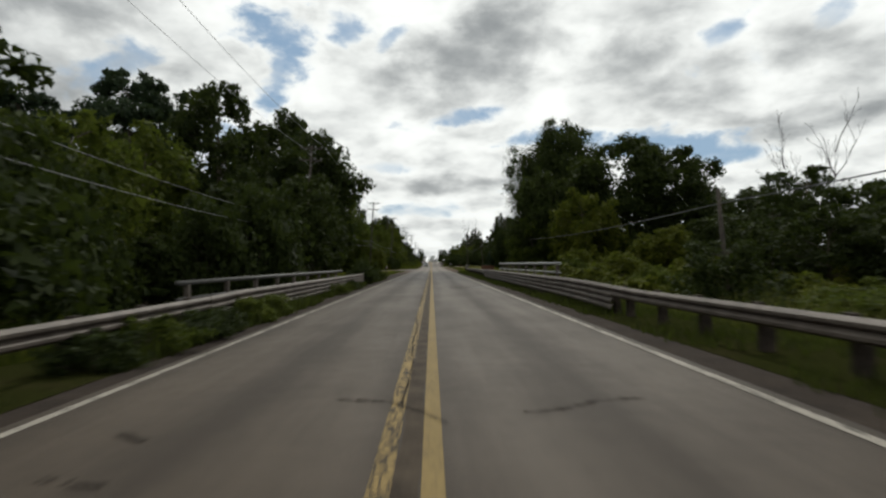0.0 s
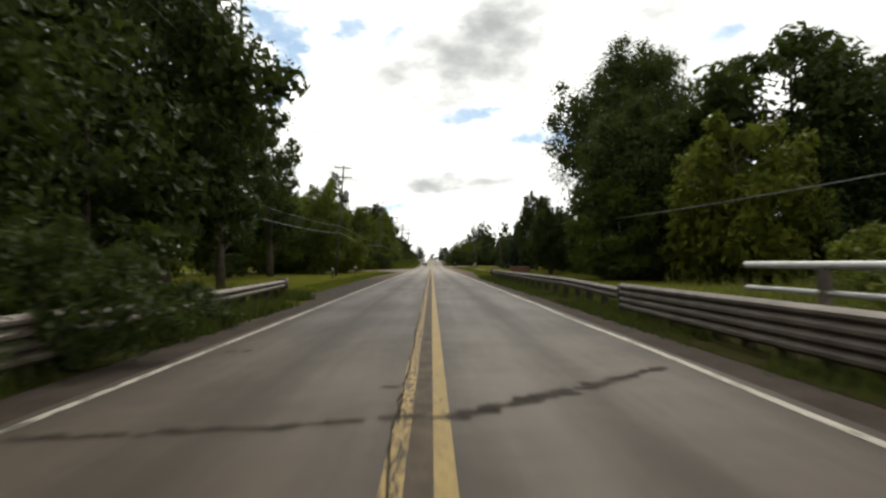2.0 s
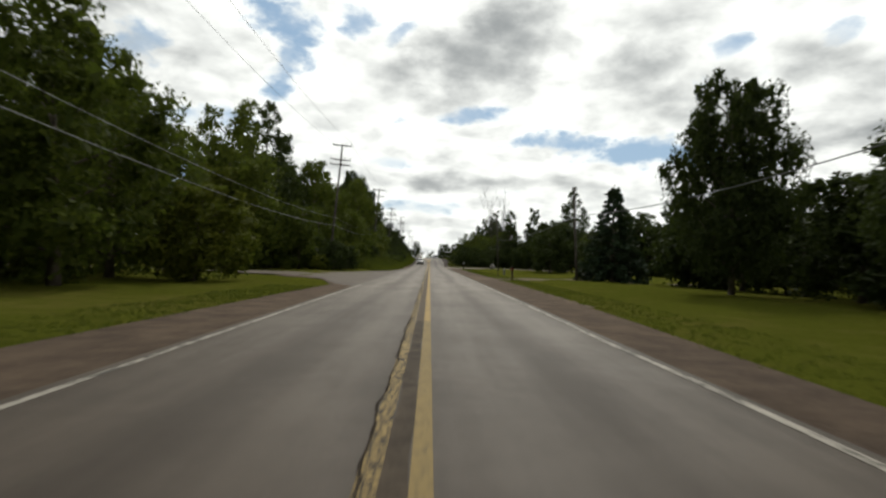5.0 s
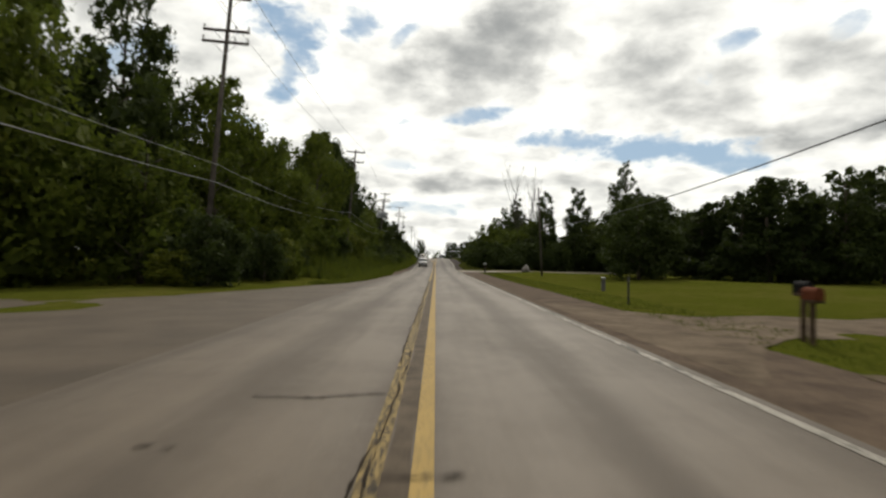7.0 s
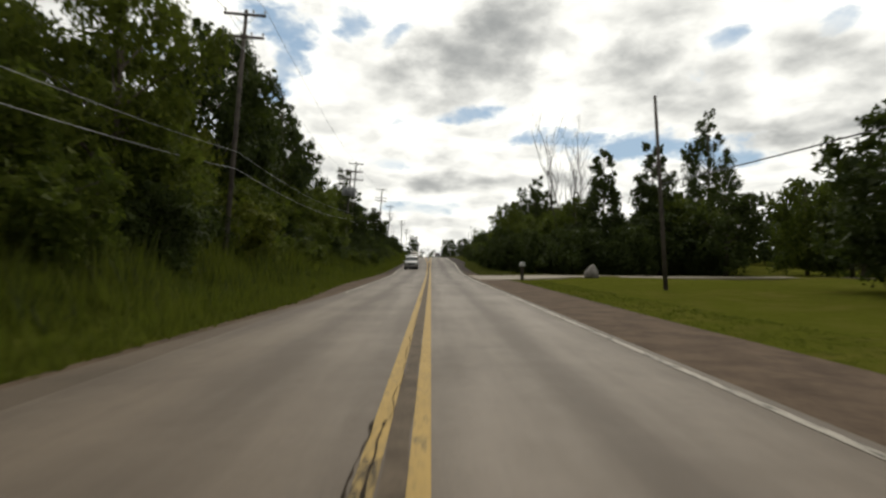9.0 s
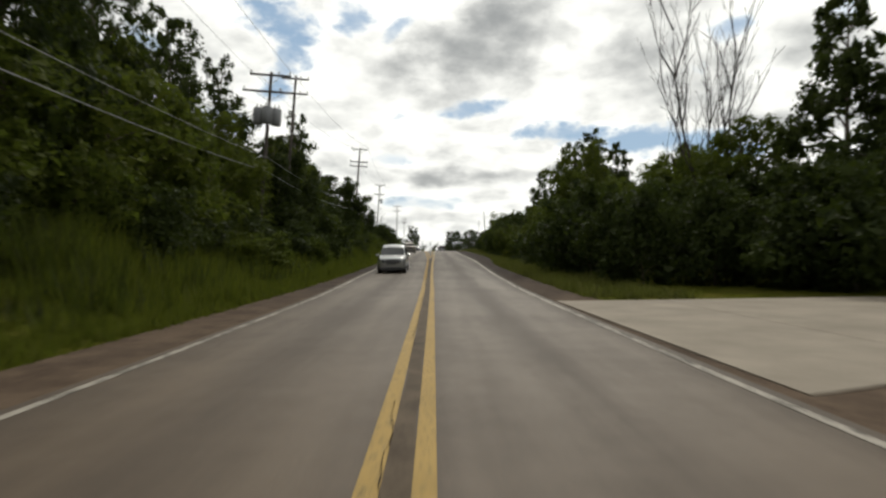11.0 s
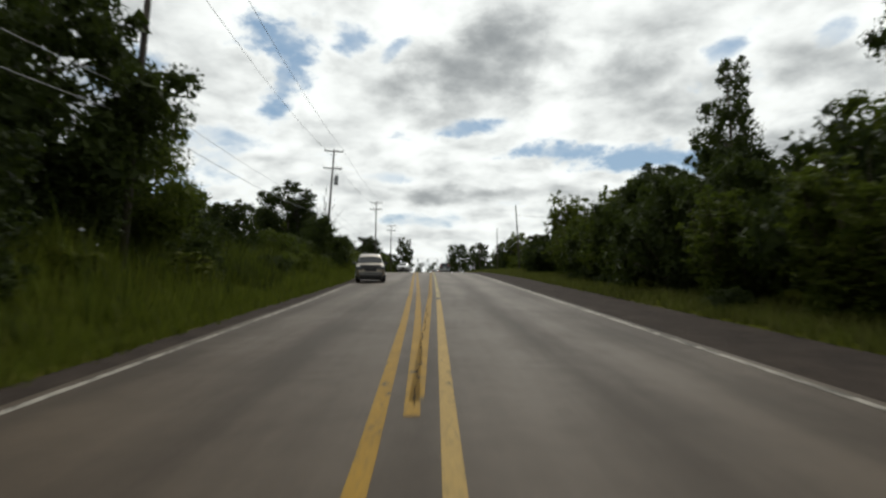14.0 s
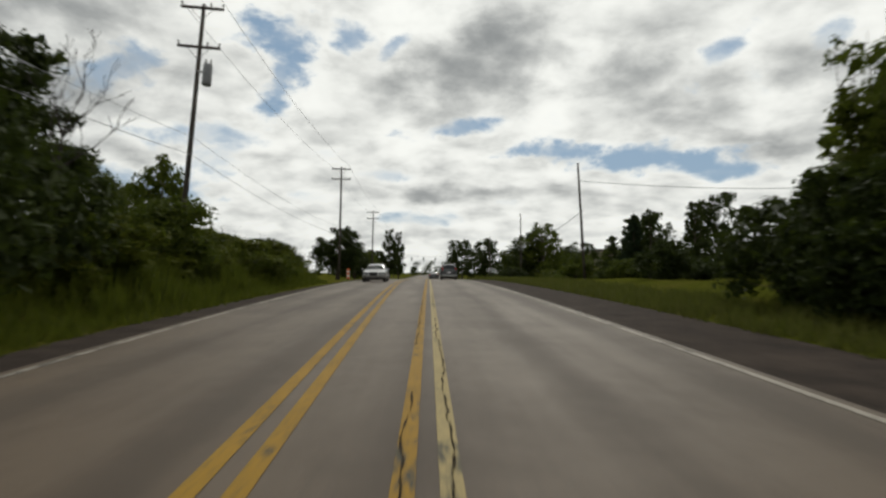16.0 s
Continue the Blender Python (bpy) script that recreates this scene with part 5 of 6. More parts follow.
# ---- the blue house ----
def house(x, y0, y1):
    """Gable towards the road, with clapboard walls, two windows one above the other, and a low porch wing."""
    z = gz(x + 4, (y0 + y1) / 2) + 0.85
    ob = thing("house", pose(x, (y0 + y1) / 2, z), "tall narrow blue clapboard house with white trim", "house")
    half, depth, eave, ridge = (y1 - y0) / 2, 9.0, 6.1, 9.3
    bm = bmesh.new()
    corners = [(-half, -1.2), (half, -1.2), (half, eave), (0, ridge), (-half, eave)]
    f0 = [bm.verts.new((0.06, yy, zz)) for yy, zz in corners]
    f1 = [bm.verts.new((depth, yy, zz)) for yy, zz in corners]
    bm.faces.new(f0)
    bm.faces.new(f1[::-1])
    for k in range(5):
        bm.faces.new((f0[k], f1[k], f1[(k + 1) % 5], f0[(k + 1) % 5]))
    bmesh.ops.recalc_face_normals(bm, faces=bm.faces[:])
    wall = part("wall", bm, SIDING, ob, "blue painted clapboard")
    for k in range(62):
        zz = 0.25 + k * 0.14
        w = half if zz < eave else half * (ridge - zz) / (ridge - eave)
        if w < 0.15:
            break
        bm = bmesh.new()
        box(bm, 0.045, 0, zz, 0.03, 2 * w, 0.128, 0, pose(0, 0, 0, 0, -7, 0))
        part("clapboard", bm, SIDING, wall)
    for s in (-1, 1):
        bm = bmesh.new()
        box(bm, 0.0, s * (half - 0.05), eave / 2, 0.11, 0.10, eave, 0.01)
        part("corner_board", bm, HOUSE_TRIM, ob, "white corner board")
        bm = bmesh.new()
        slope = math.atan2(ridge - eave, half)
        length = math.hypot(half, ridge - eave) + 0.55
        mid = (s * (half + 0.2) / 2, (eave + ridge) / 2 - 0.1)
        box(bm, depth / 2 - 0.1, mid[0], mid[1] + 0.1, depth + 0.9, length, 0.14, 0.01, pose(0, 0, 0, -s * math.degrees(slope), 0, 0))
        part("roof", bm, SHINGLE, ob, "dark shingled roof slope")
        bm = bmesh.new()
        box(bm, -0.5, mid[0], mid[1] + 0.02, 0.06, length, 0.2, 0.01, pose(0, 0, 0, -s * math.degrees(slope), 0, 0))
        part("bargeboard", bm, HOUSE_TRIM, ob, "white bargeboard")

    def window(yy, zz, w, h):
        frame_bm = bmesh.new()
        for s in (-1, 1):
            box(frame_bm, 0, yy + s * (w / 2 + 0.05), zz, 0.1, 0.12, h + 0.2, 0.01)
            box(frame_bm, 0, yy, zz + s * (h / 2 + 0.06), 0.12, w + 0.3, 0.13, 0.01)
        box(frame_bm, 0.02, yy, zz, 0.05, w, 0.05)
        wn = part("window", frame_bm, HOUSE_TRIM, ob, "white framed sash window")
        bm = bmesh.new()
        box(bm, 0.03, yy, zz, 0.02, w, h)
        part("pane", bm, WINDOW, wn, "dark reflecting pane")

    window(0.1, 4.95, 0.7, 1.9)
    window(0.1, 1.75, 0.75, 1.95)
    window(0.0, 7.5, 0.4, 0.6)
    # porch wing
    bm = bmesh.new()
    box(bm, 5.2, -half - 3.2, 0.9, 6.6, 6.3, 4.2)
    part("wing_wall", bm, SIDING, ob)
    bm = bmesh.new()
    box(bm, 4.4, -half - 3.2, 3.15, 8.8, 6.7, 0.22, 0.02)
    part("porch_roof", bm, SHINGLE, ob)
    bm = bmesh.new()
    box(bm, 1.0, -half - 3.2, -0.3, 2.2, 6.4, 1.2, 0.02)
    part("porch_floor", bm, HOUSE_TRIM, ob)
    for k in range(4):
        bm = bmesh.new()
        box(bm, 0.25, -half - 0.3 - k * 1.9, 1.7, 0.13, 0.13, 2.7, 0.01)
        part("porch_post", bm, HOUSE_TRIM, ob, "white porch post")
    for k in range(3):
        bm = bmesh.new()
        box(bm, 0.25, -half - 1.25 - k * 1.9, 1.05, 0.06, 1.75, 0.07, 0.01)
        rail = part("porch_rail", bm, HOUSE_TRIM, ob)
        for j in range(9):
            bm = bmesh.new()
            box(bm, 0.25, -half - 0.5 - k * 1.9 - j * 0.19, 0.68, 0.035, 0.035, 0.72)
            part("baluster", bm, HOUSE_TRIM, rail)
    for k in range(2):
        bm = bmesh.new()
        box(bm, 1.87, -half - 1.8 - k * 2.4, 1.6, 0.06, 0.8, 1.3, 0.01)
        part("window", bm, WINDOW, ob)
    return ob


house(19.0, 99.7, 103.9)

# pale building beyond the crest
far = thing("commercial_building", pose(62, 470, gz(62, 470)), "low tan commercial building with a flat roof", "building")
bm = bmesh.new()
box(bm, 0, 0, 4.0, 30, 16, 8.2, 0.05)
part("wall", bm, BRICK_FAR, far)
bm = bmesh.new()
box(bm, 0, 0, 8.2, 30.6, 16.6, 0.5, 0.05)
part("roof", bm, SHINGLE, far)
for k in range(6):
    bm = bmesh.new()
    box(bm, -12 + k * 4.8, -8.02, 2.2, 2.6, 0.1, 2.2, 0.03)
    part("window", bm, WINDOW, far)
bm = bmesh.new()
box(bm, -9, -2, 9.2, 2.2, 2.0, 1.5, 0.05)
part("roof_unit", bm, GALV, far)


# ---- mailboxes and small roadside things ----
def mailbox(x, y, height, wide, mat, turn, label, post_mat=POST_WOOD, thick=0.1):
    ob = thing("mailbox", pose(x, y, gz(x, y), 0, 0, turn), label, "mailbox", "mailboxes")
    bm = bmesh.new()
    box(bm, 0, 0, height / 2 - 0.15, thick, thick, height - 0.1, 0.008)
    part("post", bm, post_mat, ob)
    bm = bmesh.new()
    ring = [(-wide / 2, 0), (wide / 2, 0), (wide / 2, 0.14)] + [(wide / 2 * math.cos(a), 0.14 + wide / 2 * math.sin(a)) for a in np.linspace(0.3, math.pi - 0.3, 7)] + [(-wide / 2, 0.14)]
    a = [bm.verts.new((u, -0.2, height - 0.2 + v)) for u, v in ring]
    b = [bm.verts.new((u, 0.2, height - 0.2 + v)) for u, v in ring]
    for k in range(len(ring)):
        bm.faces.new((a[k], a[(k + 1) % len(ring)], b[(k + 1) % len(ring)], b[k]))
    bm.faces.new(a[::-1])
    bm.faces.new(b)
    body = part("box", bm, mat, ob)
    bm = bmesh.new()
    box(bm, 0, -0.21, height - 0.2 + wide * 0.4, wide * 0.9, 0.02, wide * 0.8, 0.004)
    part("door", bm, mat, body)
    bm = bmesh.new()
    box(bm, wide / 2 + 0.01, 0.05, height - 0.06, 0.012, 0.05, 0.14, 0.002)
    part("flag", bm, ORANGE, body, "small red flag")
    bm = bmesh.new()
    box(bm, 0, 0, height - 0.23, wide * 1.1, 0.38, 0.05, 0.005)
    part("shelf", bm, post_mat, ob)
    return ob


mailbox(7.25, 143.47, 1.05, 0.19, MAIL_RED, 0, "red-brown mailbox on a brown timber post", MAIL_POST, 0.085)
mailbox(7.40, 143.96, 1.14, 0.19, MAIL_BLACK, 0, "black mailbox on a brown timber post beside another", MAIL_POST, 0.085)
mailbox(-7.2, 92, 1.12, 0.18, DARK_PIPE, -30, "dull grey mailbox on a thin post by the lawn", POLE_WOOD, 0.08)
mailbox(7.4, 215.4, 1.3, 0.36, GALV, 8, "grey mailbox on a thick post by the concrete drive", POST_WOOD, 0.22)
stake = thing("marker_post", pose(-10.1, 96.4, gz(-10.1, 96.4)), "black marker post with a white cap on the lawn", "post")
bm = bmesh.new()
tube(bm, [(0, 0, -0.2), (0, 0, 0.85)], [0.07, 0.07], 10)
part("shaft", bm, BLACK_TRIM, stake)
bm = bmesh.new()
tube(bm, [(0, 0, 0.85), (0, 0, 1.05)], [0.075, 0.06], 10)
part("cap", bm, TRIM, stake, "white cap")
for x, y in ((7.3, 153.7),):
    peg = thing("marker_post", pose(x, y, gz(x, y)), "thin black marker post at the edge of the lawn", "post")
    bm = bmesh.new()
    box(bm, 0, 0, 0.42, 0.075, 0.03, 1.25, 0.008)
    part("shaft", bm, RUBBER, peg)
    bm = bmesh.new()
    box(bm, 0, -0.02, 0.9, 0.06, 0.008, 0.16, 0.003)
    part("reflector", bm, DARK_PIPE, peg)
ped = thing("utility_pedestal", pose(9.2, 163.2, gz(9.2, 163.2)), "grey cable pedestal standing in the lawn", "pedestal")
bm = bmesh.new()
box(bm, 0, 0, 0.28, 0.19, 0.19, 0.75, 0.02)
part("housing", bm, DARK_PIPE, ped)
bm = bmesh.new()
box(bm, 0, 0, 0.67, 0.22, 0.22, 0.07, 0.02)
part("cap", bm, GALV, ped)
bm = bmesh.new()
bmesh.ops.create_icosphere(bm, subdivisions=4, radius=0.62)
for v in bm.verts:
    n = noise.noise(v.co * 1.7) * 0.16 + noise.noise(v.co * 5.0) * 0.04
    v.co = v.co * (1 + n)
    v.co.x = v.co.x * (0.9 - 0.55 * v.co.z) + 0.28 * max(0.0, v.co.z)
    v.co.z = max(v.co.z * 1.12, -0.45)
stone = mesh_object("boulder", bm, BOULDER, None, True)
stone.location = (13.9, 219.0, gz(13.9, 219.0) + 0.42)
tagged(stone, "large grey rounded boulder at the driveway edge", "boulder")
bm = bmesh.new()
box(bm, 0, 0, 0.55, 2.4, 0.07, 0.8, 0.02)
board = mesh_object("board", bm, BROWN_WOOD)
board.location = (10.5, 104.5, gz(10.5, 104.5) + 0.02)
tagged(board, "low weathered brown board standing on the grass", "board")
sign = thing("road_marker", pose(-8.6, 366, gz(-8.6, 366)), "orange and white road works marker at the roadside", "road marker")
bm = bmesh.new()
tube(bm, [(0, 0, -0.1), (0, 0, 0.1)], [0.28, 0.24], 12)
part("base", bm, RUBBER, sign)
for k, mat in enumerate((ORANGE, TRIM, ORANGE, TRIM, ORANGE)):
    bm = bmesh.new()
    box(bm, 0, 0, 0.25 + 0.22 * k, 0.3, 0.05, 0.22, 0.005)
    part("panel", bm, mat, sign)


# ---- traffic signals over the far junction ----
for x in (-5.2, -1.4, 2.3):
    sg = thing("traffic_signal", pose(x, 486, float(road_z(486)) + 5.4), "dark three-lamp traffic signal hung over the junction", "traffic light", "traffic signals")
    bm = bmesh.new()
    box(bm, 0, 0, 0.55, 0.36, 0.26, 1.1, 0.03)
    part("housing", bm, YELLOW_SIGNAL, sg)
    for k in range(3):
        bm = bmesh.new()
        tube(bm, [(0, -0.13, 0.2 + 0.35 * k), (0, -0.3, 0.19 + 0.35 * k)], [0.14, 0.14], 12)
        part("visor", bm, BLACK_TRIM, sg)
    bm = bmesh.new()
    tube(bm, [(0, 0, 1.1), (0, 0, 1.62)], [0.03, 0.03], 6)
    part("hanger", bm, WIRE, sg)
wire((-11, 486, float(road_z(486)) + 7.3), (13, 486, float(road_z(486)) + 7.3), 0.45, 0.02)
for x in (-11, 13):
    mast = thing("signal_pole", pose(x, 486, gz(x, 486)), "plain pole that carries the signal wire", "utility pole")
    bm = bmesh.new()
    tube(bm, [(0, 0, -0.5), (0, 0, 9.0)], [0.14, 0.1], 10)
    part("shaft", bm, POLE_WOOD, mast)


# ---- cars ----
def wheel(parent, x, y, r, sidesign):
    bm = bmesh.new()
    prof = [(0.55, -0.09), (0.8, -0.105), (0.95, -0.1), (1.0, -0.06), (1.0, 0.06), (0.95, 0.1), (0.8, 0.105), (0.55, 0.09)]
    n = 28
    rings = [[bm.verts.new((w, r * q * math.cos(a), r * q * math.sin(a))) for q, w in prof] for a in [2 * math.pi * k / n for k in range(n)]]
    for i in range(n):
        a, b = rings[i], rings[(i + 1) % n]
        for k in range(len(prof)):
            bm.faces.new((a[k], a[(k + 1) % len(prof)], b[(k + 1) % len(prof)], b[k]))
    bmesh.ops.recalc_face_normals(bm, faces=bm.faces[:])
    hub = new("wheel")
    hub.parent = parent
    hub.location = (x, y, r)
    part("tyre", bm, RUBBER, hub, smooth=True)
    bm = bmesh.new()
    tube(bm, [(sidesign * 0.02, 0, 0), (sidesign * 0.075, 0, 0)], [r * 0.62, r * 0.62], 24)
    part("rim", bm, BLACK_TRIM, hub)
    bm = bmesh.new()
    for k in range(5):
        m = pose(0, 0, 0, 72 * k, 0, 0)
        box(bm, sidesign * 0.09, *(m @ Vector((0, 0, r * 0.33)))[1:], 0.035, r * 0.2, r * 0.6, 0.008, m)
    tube(bm, [(sidesign * 0.07, 0, 0), (sidesign * 0.115, 0, 0)], [r * 0.17, r * 0.14], 12)
    ring_o = [(sidesign * 0.1, r * 0.64 * math.cos(a), r * 0.64 * math.sin(a)) for a in [2 * math.pi * k / 24 for k in range(25)]]
    tube(bm, ring_o, [0.022] * 25, 6, False)
    part("spokes", bm, ALLOY, hub, "bright five-spoke alloy wheel")


def car(name, m, label, paint, L, W, H, base, stations, r, glass, lamps, roof_rails=False, rear_seen=False):
    """stations: front to back, (y, floor, belt, top, half width, half width at top); glass: station spans with side windows."""
    ob = thing(name, m, label, "car", "cars on the road")
    bm = bmesh.new()
    rings = []
    for y, zf, zb, zt, w, wt in stations:
        half = [(0, zf), (w * 0.82, zf), (w * 0.97, zf + 0.14), (w, (zf + zb) / 2 - 0.05), (w * 0.985, zb - 0.12), (w * 0.945, zb), (wt + (w * 0.945 - wt) * 0.12, zt - 0.06 * min(1, (zt - zb) * 4)), (wt * 0.93, zt - 0.012), (wt * 0.45, zt + 0.012), (0, zt + 0.02)]
        full = half + [(-x, z) for x, z in half[-2:0:-1]]
        rings.append([bm.verts.new((x, y, z)) for x, z in full])
    n = len(rings[0])
    panes = {}
    crease = bm.edges.layers.float.new("crease_edge")
    for i, (a, b) in enumerate(zip(rings, rings[1:])):
        for k in range(n):
            f = bm.faces.new((a[k], b[k], b[(k + 1) % n], a[(k + 1) % n]))
            if i in glass["side"] and k in (5, n - 6):
                panes[f] = 1
            if i in glass["front"] and k in (6, 7, 8, n - 9, n - 8, n - 7):
                panes[f] = 2
            if i in glass["rear"] and k in (6, 7, 8, n - 9, n - 8, n - 7):
                panes[f] = 3
    bm.faces.new(rings[0])
    bm.faces.new(rings[-1][::-1])
    # keep the waistline, the gutters and the foot of the windscreen crisp
    for a, b in zip(rings, rings[1:]):
        for k in (5, 6, n - 6, n - 5):
            e = bm.edges.get((a[k], b[k]))
            if e:
                e[crease] = 0.45
    for i in (min(glass["front"]), max(glass["rear"]) + 1):
        for k in range(5, n - 5):
            e = bm.edges.get((rings[i][k], rings[i][k + 1]))
            if e:
                e[crease] = 0.5
    for kind in (2, 3):
        fs = [f for f, v in panes.items() if v == kind]
        if fs:
            bmesh.ops.inset_region(bm, faces=fs, thickness=0.05)
    for s in (-1, 1):
        fs = [f for f, v in panes.items() if v == 1 and f.calc_center_median().x * s > 0]
        bmesh.ops.inset_region(bm, faces=fs, thickness=0.03)
    for f, v in panes.items():
        f.material_index = v
    bmesh.ops.recalc_face_normals(bm, faces=bm.faces[:])
    # round the shell, then part the glass from the painted body
    shell = bpy.data.meshes.new("shell")
    bm.to_mesh(shell)
    bm.free()
    for _ in range(4):
        shell.materials.append(paint)
    temp = new("shell", shell)
    temp.modifiers.new("round", "SUBSURF").levels = 2
    done = bpy.data.meshes.new_from_object(temp.evaluated_get(bpy.context.evaluated_depsgraph_get()))
    bpy.data.objects.remove(temp)
    for idx, nm, mat, lab in ((0, "body", paint, ""), (1, "side_window", CAR_GLASS, "dark tinted side glass"), (2, "windscreen", CAR_GLASS, "dark windscreen"), (3, "rear_window", CAR_GLASS, "dark rear window")):
        bm = bmesh.new()
        bm.from_mesh(done)
        bmesh.ops.delete(bm, geom=[f for f in bm.faces if f.material_index != idx], context="FACES")
        for f in bm.faces:
            f.material_index = 0
        if len(bm.faces):
            part(nm, bm, mat, ob, lab, True)
        else:
            bm.free()
    for y in (base / 2, -base / 2):
        for s in (-1, 1):
            bm = bmesh.new()
            tube(bm, [(s * (W / 2 - 0.25), y + 0.0, r + 0.03), (s * (W / 2 - 0.02), y + 0.0, r + 0.03)], [r * 1.10, r * 1.10], 26)
            part("wheel_arch", bm, BLACK_TRIM, ob, smooth=False)
            wheel(ob, s * (W / 2 - 0.10), y, r, s)
    front, back = stations[0][0], stations[-1][0]
    lz = lamps["z"]
    for s in (-1, 1):
        bm = bmesh.new()
        box(bm, s * lamps["lx"], front - lamps["ly"], lz, lamps.get("lamp_w", 0.46), 0.26, lamps.get("lamp_h", 0.20), 0.06, pose(0, 0, 0, 0, 0, -s * lamps["turn"]))
        part("headlight", bm, LAMP_GLASS, ob, "clear headlamp lens")
        bm = bmesh.new()
        box(bm, s * (W / 2 - 0.2), back + 0.1, lamps["tail"], 0.16, 0.14, 0.36, 0.04)
        part("tail_light", bm, RED_LENS, ob, "red tail lamp")
        bm = bmesh.new()
        box(bm, s * (W / 2 + 0.08), lamps["mirror"], lamps["mirror_z"], 0.2, 0.12, 0.15, 0.04)
        part("mirror", bm, paint if lamps.get("painted", True) else BLACK_TRIM, ob)
        for yy in lamps["handles"]:
            sy = sorted(stations)
            zb, zt, hw, tw = (float(np.interp(yy - 0.25, [q[0] for q in sy], [q[j] for q in sy])) for j in (2, 3, 4, 5))
            bm = bmesh.new()
            tube(bm, [(s * (hw * 0.945 + 0.004), yy - 0.25, zb + 0.03), (s * (tw + (hw * 0.945 - tw) * 0.2), yy - 0.30, zt - 0.12)], [0.03, 0.026], 6)
            part("door_pillar", bm, BLACK_TRIM, ob)
            bm = bmesh.new()
            box(bm, s * (W / 2 - 0.012), yy, lamps["handle_z"], 0.04, 0.18, 0.035, 0.01)
            part("door_handle", bm, paint, ob)
            bm = bmesh.new()
            box(bm, s * (W / 2 - 0.012), yy - 0.32, 0.68, 0.02, 0.012, 0.56)
            part("door_gap", bm, BLACK_TRIM, ob)
        bm = bmesh.new()
        box(bm, s * (W / 2 - 0.002), 0, 0.62, 0.025, base * 0.62, 0.05, 0.008)
        part("side_moulding", bm, lamps.get("mould", paint), ob)
        bm = bmesh.new()
        box(bm, s * lamps["lx"] * 0.92, front - lamps["ly"] * 0.95, 0.4, 0.18, 0.12, 0.12, 0.03, pose(0, 0, 0, 0, 0, -s * lamps["turn"]))
        part("fog_lamp", bm, BLACK_TRIM, ob)
        if roof_rails:
            bm = bmesh.new()
            tube(bm, [(s * (W / 2 - 0.33), -0.12, H - 0.06), (s * (W / 2 - 0.33), -0.25, H + 0.02), (s * (W / 2 - 0.33), -1.4, H + 0.01), (s * (W / 2 - 0.33), -1.55, H - 0.08)], [0.02] * 4, 6)
            part("roof_rail", bm, BLACK_TRIM if roof_rails == "dark" else ALLOY, ob)
    bm = bmesh.new()
    box(bm, 0, front - 0.05, lz - 0.04, lamps["grille"], 0.14, 0.30, 0.03)
    for v in bm.verts:
        if v.co.z < lz - 0.06:
            v.co.x *= 0.78
    gr = part("grille", bm, BLACK_TRIM, ob)
    for k in range(4):
        bm = bmesh.new()
        box(bm, 0, front + 0.022, lz - 0.13 + k * 0.062, lamps["grille"] * (0.74 + 0.05 * k), 0.012, 0.010, 0.003)
        part("bar", bm, lamps.get("bars", DARK_PAINT), gr)
    bm = bmesh.new()
    box(bm, 0, front - 0.06, 0.32, W * 0.68, 0.14, 0.12, 0.03)
    part("air_intake", bm, BLACK_TRIM, ob)
    bm = bmesh.new()
    box(bm, 0, front - 0.44, 0.23, W * 0.78, 0.60, 0.13, 0.03)
    part("valance", bm, BLACK_TRIM, ob)
    bm = bmesh.new()
    box(bm, 0, 0, 0.26, W * 0.84, L * 0.86, 0.14, 0.03)
    part("underbody", bm, BLACK_TRIM, ob)
    if "deflector" in lamps:
        bm = bmesh.new()
        box(bm, 0, front - 0.10, lamps["deflector"], W * 0.72, 0.20, 0.07, 0.02, pose(0, 0, 0, 18, 0, 0))
        part("bonnet_deflector", bm, BLACK_TRIM, ob, "black bonnet deflector")
        bm = bmesh.new()
        box(bm, 0, front + 0.02, 0.50, W * 0.80, 0.12, 0.24, 0.05)
        part("front_bumper", bm, GREY_CLADDING, ob, "grey plastic front bumper")
    bm = bmesh.new()
    box(bm, 0, back - 0.01, lamps["tail"] - 0.35, 0.36, 0.05, 0.16, 0.005)
    part("number_plate", bm, PLATE, ob, "plain white number plate")
    bm = bmesh.new()
    box(bm, 0, back - 0.02, 0.42, W * 0.9, 0.2, 0.22, 0.06)
    part("rear_bumper", bm, lamps.get("bumper", paint), ob)
    return ob


# minivan: short sloped bonnet, long roof
VAN = [(2.06, 0.30, 0.70, 0.80, 0.62, 0.56), (2.02, 0.24, 0.80, 0.90, 0.76, 0.64), (1.84, 0.22, 0.88, 0.97, 0.83, 0.70), (1.5, 0.22, 0.93, 1.02, 0.855, 0.72), (1.22, 0.22, 0.96, 1.06, 0.86, 0.72),
       (0.36, 0.22, 1.0, 1.62, 0.86, 0.665), (-0.05, 0.22, 1.0, 1.70, 0.86, 0.65), (-1.0, 0.22, 1.01, 1.71, 0.86, 0.65), (-1.9, 0.24, 1.02, 1.69, 0.855, 0.64), (-2.36, 0.28, 1.02, 1.62, 0.84, 0.62), (-2.54, 0.34, 0.98, 1.1, 0.8, 0.64), (-2.58, 0.4, 0.8, 0.86, 0.74, 0.6)]
VAN_LAMPS = dict(lx=0.55, ly=0.15, turn=32, z=0.72, tail=1.0, mirror=0.85, mirror_z=1.06, handles=(0.05, -0.95), handle_z=0.98, grille=0.80, lamp_w=0.46, lamp_h=0.21, bars=GREY_TANK)
van_y = 244.95
pitch = math.degrees(math.atan(float(road_z(van_y + 1) - road_z(van_y - 1)) / 2))
